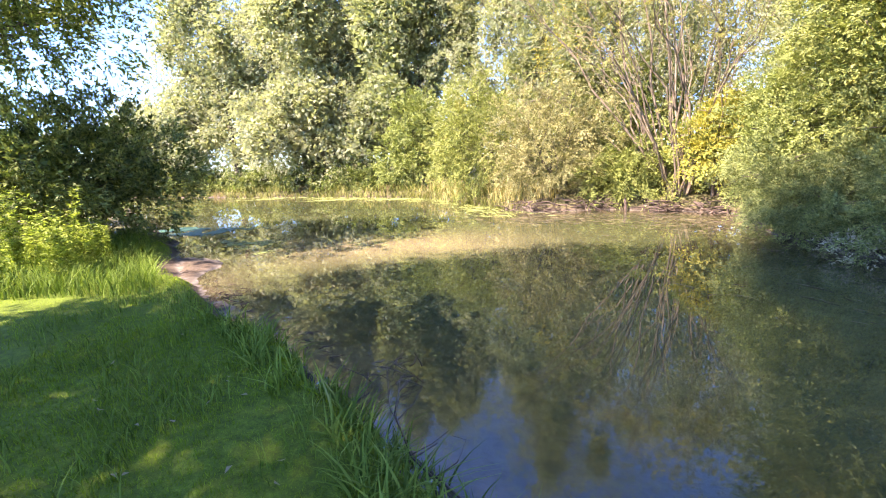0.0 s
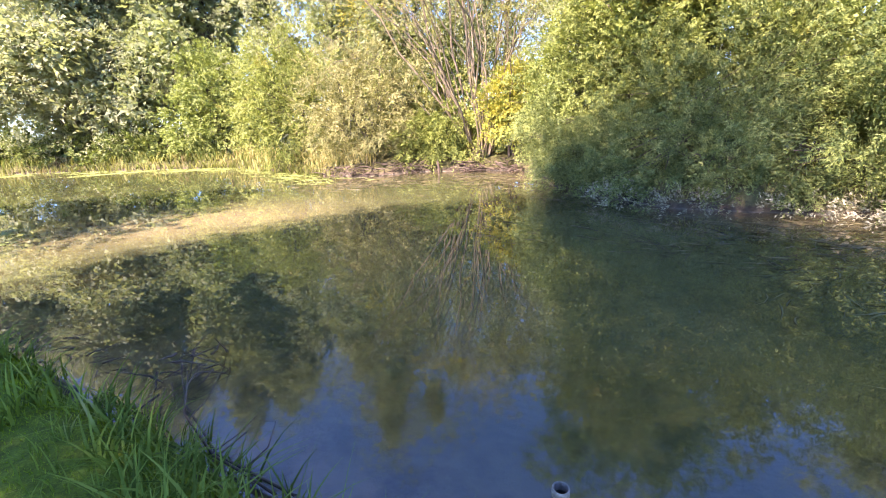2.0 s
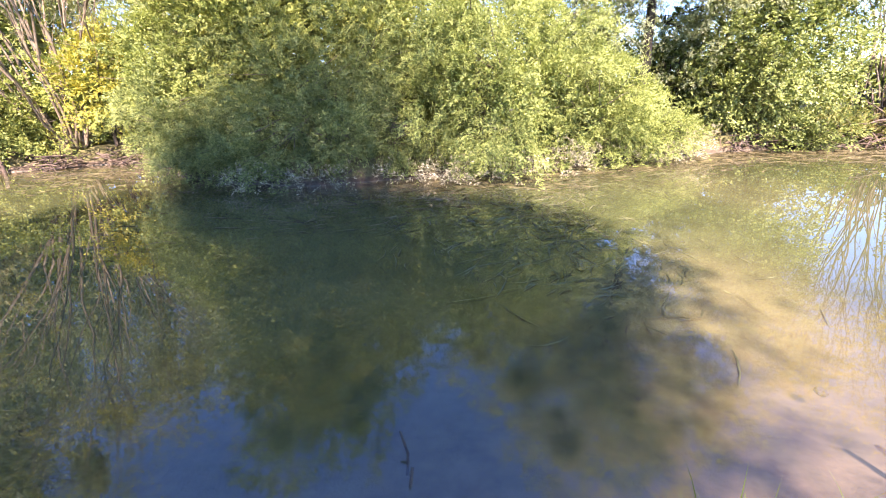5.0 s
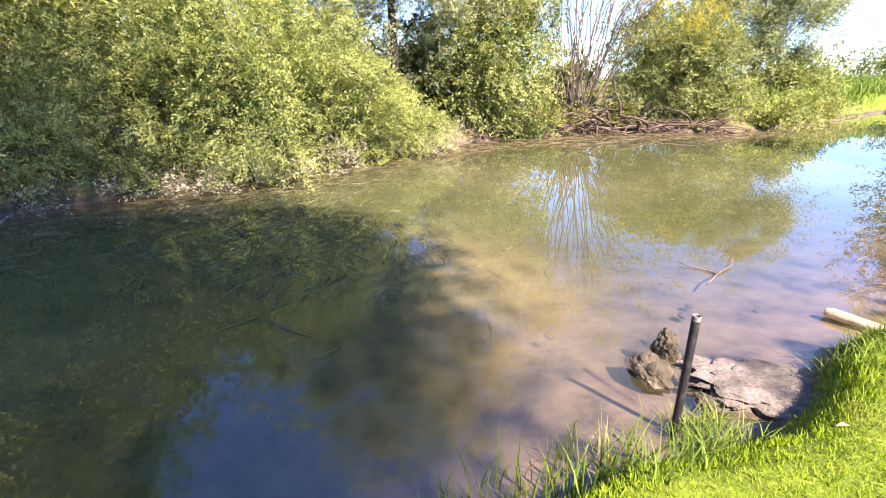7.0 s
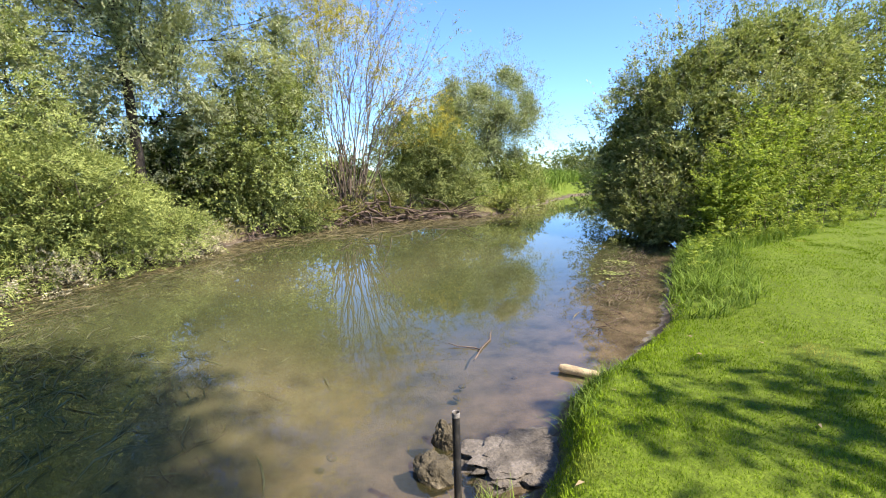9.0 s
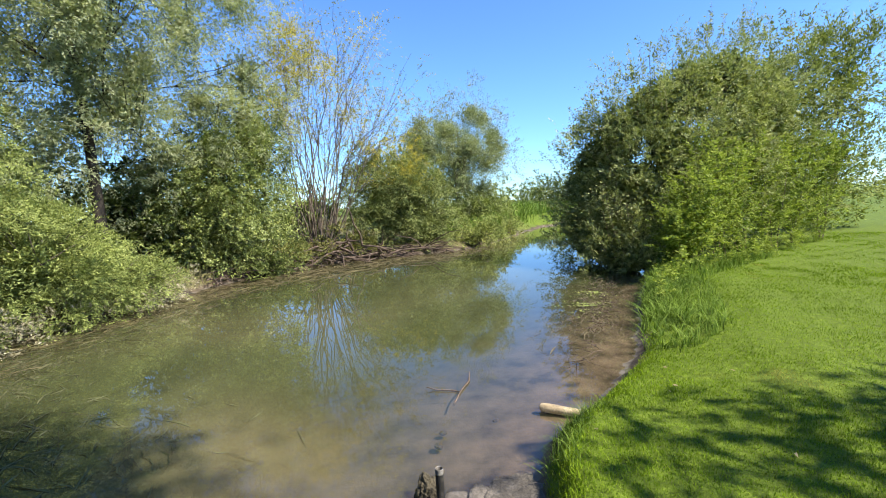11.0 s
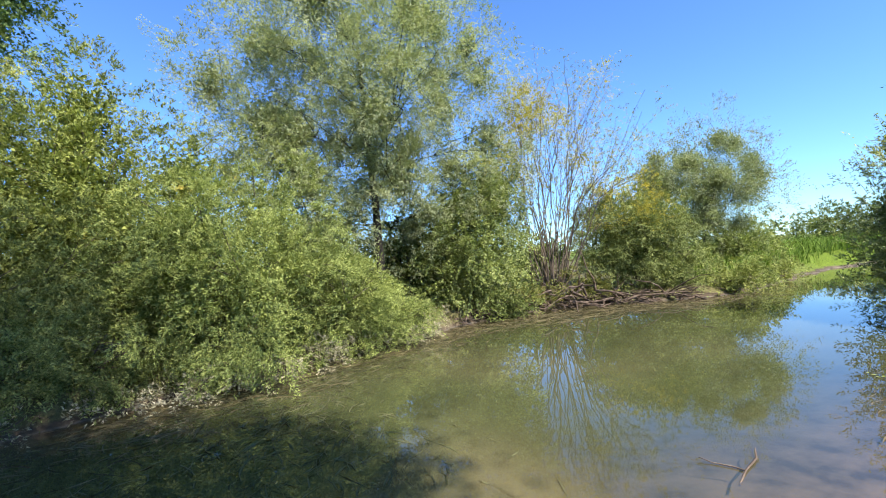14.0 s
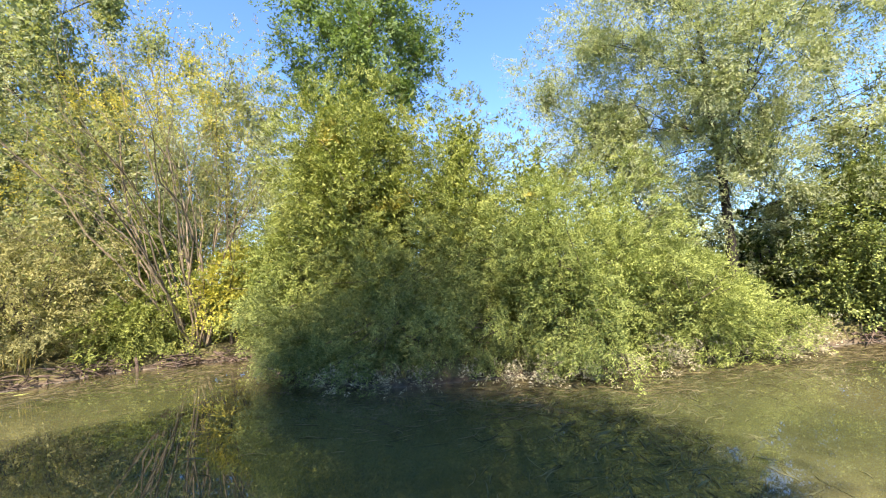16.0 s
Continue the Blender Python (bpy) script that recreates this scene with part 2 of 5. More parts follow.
def water_mat():
    """Murky water: a silty body that the sun lights, clear in the shallows, under a mirror of Fresnel gloss."""
    m, nt, b = mat("murky_water")
    nt.nodes.remove(b)
    coord = nt.nodes.new("ShaderNodeTexCoord")
    big = noise_tex(nt, 0.16, 4.0, 0.6)
    mid = noise_tex(nt, 0.7, 5.0, 0.6)
    silt = ramp(nt, big.outputs[0], [(0.38, (0.045, 0.054, 0.023)), (0.54, (0.058, 0.066, 0.029)), (0.7, (0.078, 0.079, 0.038))]).outputs[0]
    silt = mixrgb(nt, 1.0, silt, ramp(nt, mid.outputs[0], [(0.3, (0.75, 0.77, 0.75)), (0.7, (1.2, 1.18, 1.15))]).outputs[0], "MULTIPLY")
    plume = nt.nodes.new("ShaderNodeAttribute")
    plume.attribute_name = "silt"
    silt = mixrgb(nt, plume.outputs["Fac"], silt, (0.21, 0.172, 0.095))
    body = nt.nodes.new("ShaderNodeBsdfDiffuse")
    nt.links.new(silt, body.inputs[0])
    clear = nt.nodes.new("ShaderNodeBsdfTransparent")
    clear.inputs[0].default_value = (0.9, 0.82, 0.72, 1)
    shallow = nt.nodes.new("ShaderNodeAttribute")
    shallow.attribute_name = "shallow"
    mix1 = nt.nodes.new("ShaderNodeMixShader")
    nt.links.new(shallow.outputs["Fac"], mix1.inputs[0])
    nt.links.new(body.outputs[0], mix1.inputs[1])
    nt.links.new(clear.outputs[0], mix1.inputs[2])
    rip = node(nt, "ShaderNodeTexNoise", Scale=2.2, Detail=3.0, Roughness=0.5)
    nt.links.new(coord.outputs["Object"], rip.inputs["Vector"])
    bmp = node(nt, "ShaderNodeBump", Strength=0.06, Distance=0.01)
    nt.links.new(rip.outputs[0], bmp.inputs["Height"])
    gl = nt.nodes.new("ShaderNodeBsdfGlossy")
    gl.inputs["Roughness"].default_value = 0.0
    gl.inputs["Color"].default_value = (0.95, 0.95, 0.95, 1)
    nt.links.new(bmp.outputs[0], gl.inputs["Normal"])
    lw = node(nt, "ShaderNodeLayerWeight", Blend=0.5)
    nt.links.new(bmp.outputs[0], lw.inputs["Normal"])
    steepness = nt.nodes.new("ShaderNodeMath")
    steepness.operation = "POWER"
    nt.links.new(lw.outputs["Facing"], steepness.inputs[0])
    steepness.inputs[1].default_value = 4.6
    fr = nt.nodes.new("ShaderNodeMath")
    fr.operation = "MULTIPLY_ADD"
    nt.links.new(steepness.outputs[0], fr.inputs[0])
    fr.inputs[1].default_value, fr.inputs[2].default_value = 0.93, 0.07
    mix2 = nt.nodes.new("ShaderNodeMixShader")
    nt.links.new(fr.outputs[0], mix2.inputs[0])
    nt.links.new(mix1.outputs[0], mix2.inputs[1])
    nt.links.new(gl.outputs[0], mix2.inputs[2])
    nt.links.new(mix2.outputs[0], nt.nodes["Material Output"].inputs[0])
    return m


GROUND = ground_mat()
WATER = water_mat()


# ---- mesh helpers ----
def mesh_obj(name, verts, faces, material, parent=None, label="", smooth=False):
    me = bpy.data.meshes.new(name)
    verts = np.asarray(verts, dtype=np.float32)
    faces = np.asarray(faces, dtype=np.int32)
    n, k = faces.shape
    me.vertices.add(len(verts))
    me.vertices.foreach_set("co", verts.ravel())
    me.loops.add(n * k)
    me.loops.foreach_set("vertex_index", faces.ravel())
    me.polygons.add(n)
    me.polygons.foreach_set("loop_start", np.arange(0, n * k, k, dtype=np.int32))
    if smooth:
        me.polygons.foreach_set("use_smooth", np.ones(n, dtype=bool))
    me.materials.append(material)
    me.update(calc_edges=True)
    me.validate()
    ob = new(name, me)
    if parent:
        ob.parent = parent
    if label:
        ob["label"] = label
    return ob


def part(name, bm, material, parent, label=""):
    me = bpy.data.meshes.new(name)
    bm.to_mesh(me)
    bm.free()
    me.materials.append(material)
    ob = new(name, me)
    ob.parent = parent
    if label:
        ob["label"] = label
    return ob


def tubes(paths, sides=6, join=False):
    """Tapered tubes along lists of (x, y, z, radius). Returns verts and quads."""
    V, Fs, off = [], [], 0
    ang = np.arange(sides) * 2 * np.pi / sides
    for p in paths:
        p = np.asarray(p, dtype=float)
        c, r = p[:, :3], p[:, 3]
        tan = np.gradient(c, axis=0)
        tan /= np.linalg.norm(tan, axis=1)[:, None] + 1e-9
        ref = np.where(np.abs(tan[:, 2:3]) > 0.85, np.array([[1.0, 0, 0]]), np.array([[0, 0, 1.0]]))
        a = np.cross(tan, ref)
        a /= np.linalg.norm(a, axis=1)[:, None] + 1e-9
        b = np.cross(tan, a)
        ring = c[:, None] + r[:, None, None] * (np.cos(ang)[None, :, None] * a[:, None] + np.sin(ang)[None, :, None] * b[:, None])
        V.append(ring.reshape(-1, 3))
        n = len(p)
        i, j = np.meshgrid(np.arange(n - 1), np.arange(sides), indexing="ij")
        k = (j + 1) % sides
        quads = np.stack([i * sides + j, i * sides + k, (i + 1) * sides + k, (i + 1) * sides + j], -1).reshape(-1, 4) + off
        if join and off:
            known = np.concatenate(V[:-1])
            quads[quads == off] = int(((known - c[0]) ** 2).sum(1).argmin())
        Fs.append(quads)
        off += n * sides
    return np.concatenate(V), np.concatenate(Fs)


def wander(rng, a, b, r0, r1, steps=6, wobble=0.08, sag=0.0):
    """A crooked tapering limb from a to b."""
    a, b = np.asarray(a, float), np.asarray(b, float)
    s = np.linspace(0, 1, steps)[:, None]
    d = np.linalg.norm(b - a)
    c = a + (b - a) * s + np.cumsum(rng.normal(0, wobble * d / steps, (steps, 3)), axis=0) * (s > 0)
    c[:, 2] += sag * d * np.sin(np.pi * s[:, 0])
    return np.concatenate([c, (r0 + (r1 - r0) * s)], axis=1)


def waves(rng, p, scale, n=7):
    """A smooth random field at the points p."""
    k = rng.normal(0, 1, (n, 3)) / scale
    ph = rng.uniform(0, 6.28, n)
    return np.sin(p @ k.T + ph).sum(1) / math.sqrt(n)


def leaf_cloud(rng, pos, axis, length, width, curl=0.15, facing=None):
    """Pointed leaves, one narrow face each, that lie along the axis and face roughly one way."""
    n = len(pos)
    axis = axis / (np.linalg.norm(axis, axis=1)[:, None] + 1e-9)
    up = (np.array([0, 0, 0.9]) if facing is None else facing) + rng.normal(0, 0.45, (n, 3))
    side = np.cross(axis, up)
    side /= np.linalg.norm(side, axis=1)[:, None] + 1e-9
    L = (length * rng.uniform(0.65, 1.3, n))[:, None]
    Wd = (width * rng.uniform(0.7, 1.3, n))[:, None]
    v = np.stack([pos + axis * L * 0.12 - side * Wd * 0.5, pos + axis * L * 0.4 + side * Wd * 0.55, pos + axis * L], 1)
    return v.reshape(-1, 3), np.arange(n * 3).reshape(-1, 3)


def crown(rng, lobes, twigs, per_twig, length, width, twig_len=0.4, droop=0.1, gap=0.0, gap_size=0.5, shell=0.45, floor_z=0.02, inner=0.22, bough=0.5, slim=0.85, light=0.3, open_side=None, backing=(1.25, 1.7), even=1.0):
    """Feathery sprays of leaves, turned to the light, on the outer shell of the lobes, gaps between the boughs, and
    oversized leaves added inside to block the light.
    """
    lob = np.array(lobes, float)
    area = lob[:, 3] * lob[:, 4] + lob[:, 4] * lob[:, 5] + lob[:, 3] * lob[:, 5]
    pick = rng.choice(len(lob), int(twigs * 3.2), p=area / area.sum())
    d = rng.normal(0, 1, (len(pick), 3))
    d /= np.linalg.norm(d, axis=1)[:, None]
    L = lob[pick]
    rad = 1 - shell * rng.uniform(0, 1, len(pick)) ** 1.6
    surf = L[:, :3] + d * L[:, 3:6]
    size = lob[:, 3:6].mean()
    bumpy = 1 + 0.16 * waves(rng, surf, 0.35 * size) + 0.13 * waves(rng, surf, 0.16 * size)
    p = L[:, :3] + d * L[:, 3:6] * (rad * bumpy)[:, None]
    inside = np.zeros(len(p), bool)
    for i, l in enumerate(lob):
        q = (((p - l[:3]) / l[3:6]) ** 2).sum(1)
        inside |= (q < 0.35) & (pick != i)
    keep = ~inside & (p[:, 2] > floor_z)
    if gap > 0:
        keep &= waves(rng, p, gap_size * 0.6) + 0.8 * waves(rng, p, gap_size * 0.25) > -1.25 + gap
    if open_side is not None:
        keep &= (d[:, :2] @ np.array(open_side) > -0.2) | (rng.uniform(0, 1, len(d)) < 0.35)
    p, d = p[keep][:twigs], d[keep][:twigs]
    n = len(p)
    if bough > 0 and n > 60:
        # sprays gather into domed boughs with dark clefts between them
        m = max(8, int(4.2 * area.sum() * 0.55 / bough ** 2))
        seeds = p[rng.choice(n, min(m, n), replace=False)]
        best, near = np.full(n, 1e9), np.zeros(n, int)
        for k0 in range(0, len(seeds), 200):
            q = ((p[:, None] - seeds[None, k0:k0 + 200]) ** 2).sum(2)
            b, v = q.argmin(1), q.min(1)
            near = np.where(v < best, b + k0, near)
            best = np.minimum(best, v)
        deep = rng.uniform(0, 1, len(seeds)) < 0.33
        lift = np.where(deep, rng.uniform(-1.7, -0.7, len(seeds)), rng.uniform(-0.3, 0.6, len(seeds)))[near]
        r = np.sqrt(best) / bough
        p = seeds[near] + (p - seeds[near]) * 0.72 + d * (bough * (lift + 0.3 - 0.75 * np.minimum(r, 1.2) ** 2))[:, None]
        p[:, 2] = np.maximum(p[:, 2], floor_z + 0.01)
    per = int(per_twig * 1.6)
    out = d + rng.normal(0, 0.4, (n, 3)) + np.array([0, 0, 0.35 - droop])
    out /= np.linalg.norm(out, axis=1)[:, None]
    flat = np.cross(out, rng.normal(0, 0.6, (n, 3)) + np.array([0, 0, 1.0]))
    flat /= np.linalg.norm(flat, axis=1)[:, None] + 1e-9
    nor = np.cross(flat, out)
    nor *= np.sign(nor[:, 2:3] + 1e-6)
    tl = (twig_len * rng.uniform(0.55, 1.3, n) * np.where(rng.uniform(0, 1, n) < 0.1, 1.9, 1.0))[:, None]
    s = rng.uniform(0, 1, (n, per)) ** 0.8
    u = np.where(rng.uniform(0, 1, (n, per)) < 0.5, -1, 1) * rng.uniform(0.35, 1, (n, per))
    c = p[:, None] + out[:, None] * (s * tl)[:, :, None] + flat[:, None] * (u * 0.13 * tl * (1.1 - s))[:, :, None]
    c[:, :, 2] -= (droop + 0.12) * tl * s * s
    c = c + rng.normal(0, 0.045 * twig_len, c.shape)
    ax = out[:, None] * 0.8 + flat[:, None] * (u * 0.85)[:, :, None] + rng.normal(0, 0.24, c.shape)
    face = even * np.repeat(0.8 * nor[:, None] + 0.4 * d[:, None] + light * np.array(SUN), per, 1)
    c, ax, face = c.reshape(-1, 3), ax.reshape(-1, 3), face.reshape(-1, 3)
    ok = c[:, 2] > floor_z
    v1, f1 = leaf_cloud(rng, c[ok], ax[ok], length * 0.9, width * slim, 0.15, face[ok])
    # oversized inner leaves, added as light blockers so that the gaps go dark
    m = int(twigs * per_twig * inner)
    if m < 20:
        return v1, f1
    k = rng.choice(len(lob), m, p=area / area.sum())
    d2 = rng.normal(0, 1, (m, 3))
    d2 /= np.linalg.norm(d2, axis=1)[:, None]
    c2 = lob[k, :3] + d2 * lob[k, 3:6] * rng.uniform(0.15, 0.6 if backing[0] < 2 else 0.8, (m, 1))
    c2 = c2[c2[:, 2] > floor_z + 0.05]
    v2, f2 = leaf_cloud(rng, c2, rng.normal(0, 1, c2.shape), length * backing[0], width * backing[1])
    return np.concatenate([v1, v2]), np.concatenate([f1, f2 + len(v1)])


def lobed(rng, centre, radii, n, size=(0.38, 0.55), reach=0.62, low=-0.8):
    """Sub-crowns set round one centre, for an uneven outline."""
    out = [(*centre, radii[0] * 0.72, radii[1] * 0.72, radii[2] * 0.72)]
    for i in range(n):
        a = i * 2.399 + rng.uniform(0, 0.7)
        h = rng.uniform(low, 0.95)
        w = math.sqrt(max(0.05, 1 - h * h))
        k = rng.uniform(*size)
        out.append((centre[0] + radii[0] * reach * w * math.cos(a), centre[1] + radii[1] * reach * w * math.sin(a), centre[2] + radii[2] * reach * h,
                    radii[0] * k, radii[1] * k, radii[2] * k * 0.9))
    return out


def make_tree(name, label, category, base, lobes, seed, leaf, twigs, per_twig, size, bark=BARK, trunk=0.15, stems=1, twig_len=0.4, droop=0.1,
              gap=0.3, gap_size=0.5, shell=0.45, group="", fork=0.35, extra=(), floor_z=None, lean=0.25, inner=0.22, bough=0.5, light=0.3, open_side=None, backing=(1.25, 1.7), steep=0.75, even=1.0):
    """A tree or shrub: trunk or stems with limbs to every bough, and a crown of single leaves. lobes are in the world."""
    rng = np.random.default_rng(seed)
    root = new(name)
    root.location = base
    b = np.array(base)
    rel = [(l[0] - b[0], l[1] - b[1], l[2] - b[2], *l[3:]) for l in lobes]
    big = np.array(rel[0][:3])
    for s in range(stems):
        paths = []
        a0 = rng.normal(0, 0.12 * (stems > 1), 3)
        a0[2] = -0.15
        goal = big + rng.normal(0, lean, 3) * np.array([rel[0][3], rel[0][4], rel[0][5]]) * (stems > 1)
        goal[2] = big[2] + rel[0][5] * rng.uniform(0.1, 0.6)
        trunk_path = wander(rng, a0, goal, trunk, trunk * 0.35, 8, 0.05)
        paths.append(trunk_path)
        nodes = []
        for l in rel[s::stems]:
            k = int(len(trunk_path) * rng.uniform(fork, 0.8))
            if stems == 1:
                want = l[2] - steep * math.hypot(l[0] - big[0], l[1] - big[1])
                k = max(2, int(np.abs(trunk_path[:, 2] - want).argmin()))
            start = trunk_path[min(k, 6)]
            end = np.array(l[:3]) + rng.normal(0, 0.15, 3) * np.array(l[3:6])
            thick = start[3] * (0.3 if stems == 1 else 0.5)
            if stems == 1 and len(nodes) > 20:
                # later boughs branch from the nearest limb
                near = np.array(nodes)
                start = near[(np.linalg.norm(near[:, :3] - end, axis=1) + 3.0 * np.maximum(near[:, 2] - end[2] + 0.3, 0)).argmin()]
                thick = max(start[3] * 0.7, trunk * 0.08)
            limb = wander(rng, start[:3], end, thick, trunk * 0.08, 6, 0.1, 0.06)
            paths.append(limb)
            nodes.extend(limb[1:5])
            for q in range(4):
                dirn = rng.normal(0, 1, 3)
                dirn[2] = abs(dirn[2]) * 0.8
                tip = np.array(l[:3]) + dirn / np.linalg.norm(dirn) * np.array(l[3:6]) * 0.95
                mid = limb[int(rng.integers(2, 6))]
                paths.append(wander(rng, mid[:3], tip, max(mid[3] * 0.5, 0.012), 0.006, 5, 0.1))
        v, f = tubes(paths, 6, True)
        mesh_obj("trunk" if stems == 1 else "stem", v, f, bark, root, smooth=True)
    fz = 0.03 - b[2] if floor_z is None else floor_z
    v, f = crown(rng, rel, twigs, per_twig, size[0], size[1], twig_len, droop, gap, gap_size, shell, fz, inner, bough, 0.85, light, open_side, backing, even)
    mesh_obj("crown", v, f, leaf, root)
    for (nm, lab, lb, m2, tw, pt, sz) in extra:
        rl = [(l[0] - b[0], l[1] - b[1], l[2] - b[2], *l[3:]) for l in lb]
        v, f = crown(rng, rl, tw, pt, sz[0], sz[1], 0.25, droop, 0.2, gap_size, 0.6, fz, 0.0, 0.0)
        mesh_obj(nm, v, f, m2, root, lab)
    return tagged(root, label, category, group)


# ---- ground and water ----
SHORE = [(-33, 45), (-28.9, 39.7), (-21.3, 35.1), (-15, 31.3), (-7.6, 27.3), (-3.7, 24.4), (-0.8, 22.4), (0.2, 20.6), (1.6, 17.6), (2.5, 15.4), (2.9, 14.4),
         (4.0, 14.3), (5.1, 14.4), (6.1, 13.7), (7.1, 13.0), (8.0, 11.9), (7.4, 10.4), (6.8, 8.9), (6.7, 6.9), (6.9, 5.6), (7.6, 4.6), (8.6, 3.6), (9.2, 2.4),
         (10.4, 1.5), (11.9, -0.3), (13.2, -1.5), (14.4, -3.0), (15.4, -4.6), (15.8, -6.2), (15.6, -8.4), (15.2, -10.6), (15.5, -13.0), (17.4, -15.8), (20.0, -19.4), (22.0, -22.6), (23.4, -26), (24, -30),
         (22.5, -34), (19, -31), (16.4, -24), (13.4, -18.6), (10.9, -15.4), (8.2, -13), (6.7, -10.9), (5.6, -8.6), (4.34, -6.3), (3.56, -4.9), (3.1, -3.6), (2.98, -3.05), (2.76, -2.62),
         (2.36, -2.1), (2.2, -1.5), (2.06, -0.95), (1.88, -0.4), (1.4, 0.25), (0.9, 0.85), (0.35, 1.5), (-0.15, 2.2), (-0.62, 2.8), (-1.35, 3.85), (-2.6, 5.05),
         (-4.6, 7.7), (-6.2, 10.2), (-8.0, 12.6), (-11.4, 16.4), (-17, 24), (-27, 35), (-36, 46)]


def shore_distance(x, y):
    """Distance to the water's edge: above 0 on land, below 0 in the water."""
    P = np.array(SHORE, float)
    Q = np.roll(P, -1, axis=0)
    best = np.full(x.shape, 1e9)
    inside = np.zeros(x.shape, bool)
    for (ax, ay), (bx, by) in zip(P, Q):
        dx, dy = bx - ax, by - ay
        t = np.clip(((x - ax) * dx + (y - ay) * dy) / (dx * dx + dy * dy), 0, 1)
        best = np.minimum(best, (x - ax - t * dx) ** 2 + (y - ay - t * dy) ** 2)
        cross = (ay > y) != (by > y)
        inside ^= cross & (x < dx * (y - ay) / (dy if dy else 1e-9) + ax)
    return np.where(inside, -1, 1) * np.sqrt(best)


def smooth01(v):
    v = np.clip(v, 0, 1)
    return v * v * (3 - 2 * v)


def ripple(x, y):
    return (np.sin(x * 2.3 + 1.1 * np.sin(y * 1.7)) + np.sin(y * 2.9 + 1.3 * np.sin(x * 1.9)) + 0.6 * np.sin(x * 6.1 + y * 4.3) + 0.5 * np.sin(y * 7.7 - x * 5.2)) / 3


def dent(x, y):
    """Trodden muddy hollow round the foot of the pipe by the slab."""
    return np.exp(-(((x - 2.26) / 0.2) ** 2 + ((y + 1.74) / 0.26) ** 2))


def ground_height(x, y):
    wob = 0.1 * ripple(x * 1.3, y * 1.3)
    sd = shore_distance(x, y) + wob * np.clip(1 - np.hypot(x, y) / 40, 0, 1)
    east = smooth01((x + 0.25 * y - 5.5) / 2)
    # low muddy landing place on the near bank
    spit = np.exp(-(((x + 5.2) / 1.6) ** 2 + ((y - 8.7) / 2.2) ** 2))
    rise = 0.34 * smooth01(sd / 0.32) * (1 - east) + 0.42 * smooth01(sd / 0.35) * east
    # the lawn runs down to the mud without a step
    low = np.exp(-((y + 6.6) / 3.3) ** 4) * (x < 9)
    rise = rise - low * 0.34 * smooth01(sd / 0.32) + low * (0.13 * smooth01(sd / 0.3) + 0.21 * smooth01(sd / 1.8))
    # undercut mud cliff at the river's bend
    rise = rise + 0.45 * smooth01(sd / 0.35) * east * smooth01((-15 - y) / 4)
    rise = rise * (1 - 0.85 * spit) * (1 - 0.62 * dent(x, y))
    shelf = 0.16 * (1 - east) + 0.4 * east
    # silted flat along the lawn's edge
    flat = np.exp(-((y + 6.2) / 3.6) ** 4) * (x < 9) * np.exp(-(np.minimum(sd, 0) / 2.4) ** 4)
    bed = -0.015 + np.maximum(sd * shelf, -1.1) + 0.02 * ripple(x * 1.6, y * 1.6)
    mud = -0.01 + 0.022 * sd + 0.009 * ripple(x * 1.1, y * 1.1) + 0.006 * ripple(x * 2.3 + 1, y * 2.0)
    bed = bed + (mud - bed) * flat
    inland = smooth01(sd / 0.3)
    brim = -0.012 - (0.006 - 0.009 * ripple(x * 1.1, y * 1.1)) * flat
    land = brim * (1 - inland) + rise + 0.25 * smooth01((sd - 1) / 9) + 0.02 * ripple(x * 2, y * 2) * inland
    bar = 0.12 * np.exp(-(((x + 4.7) / 1.0) ** 2 + ((y - 9.0) / 1.5) ** 2)) + 0.05 * np.exp(-(((x + 3.0) / 0.8) ** 2 + ((y - 6.4) / 1.2) ** 2))
    return np.where(sd > 0, land, np.minimum(bed, -0.012 + 0.03 * flat) + bar), sd


def spaced(lo, hi, fine, far, mid_lo=0.0, mid_hi=0.0):
    mid = list(np.arange(lo, hi + 1e-6, fine))
    step, v, up = fine, hi, []
    while v < far:
        step = 0.5 if v < mid_hi else step * 1.25
        v += step
        up.append(v)
    step, v, down = fine, lo, []
    while v > -far:
        step = 0.5 if v > mid_lo else step * 1.25
        v -= step
        down.append(v)
    return np.array(down[::-1] + mid + up)


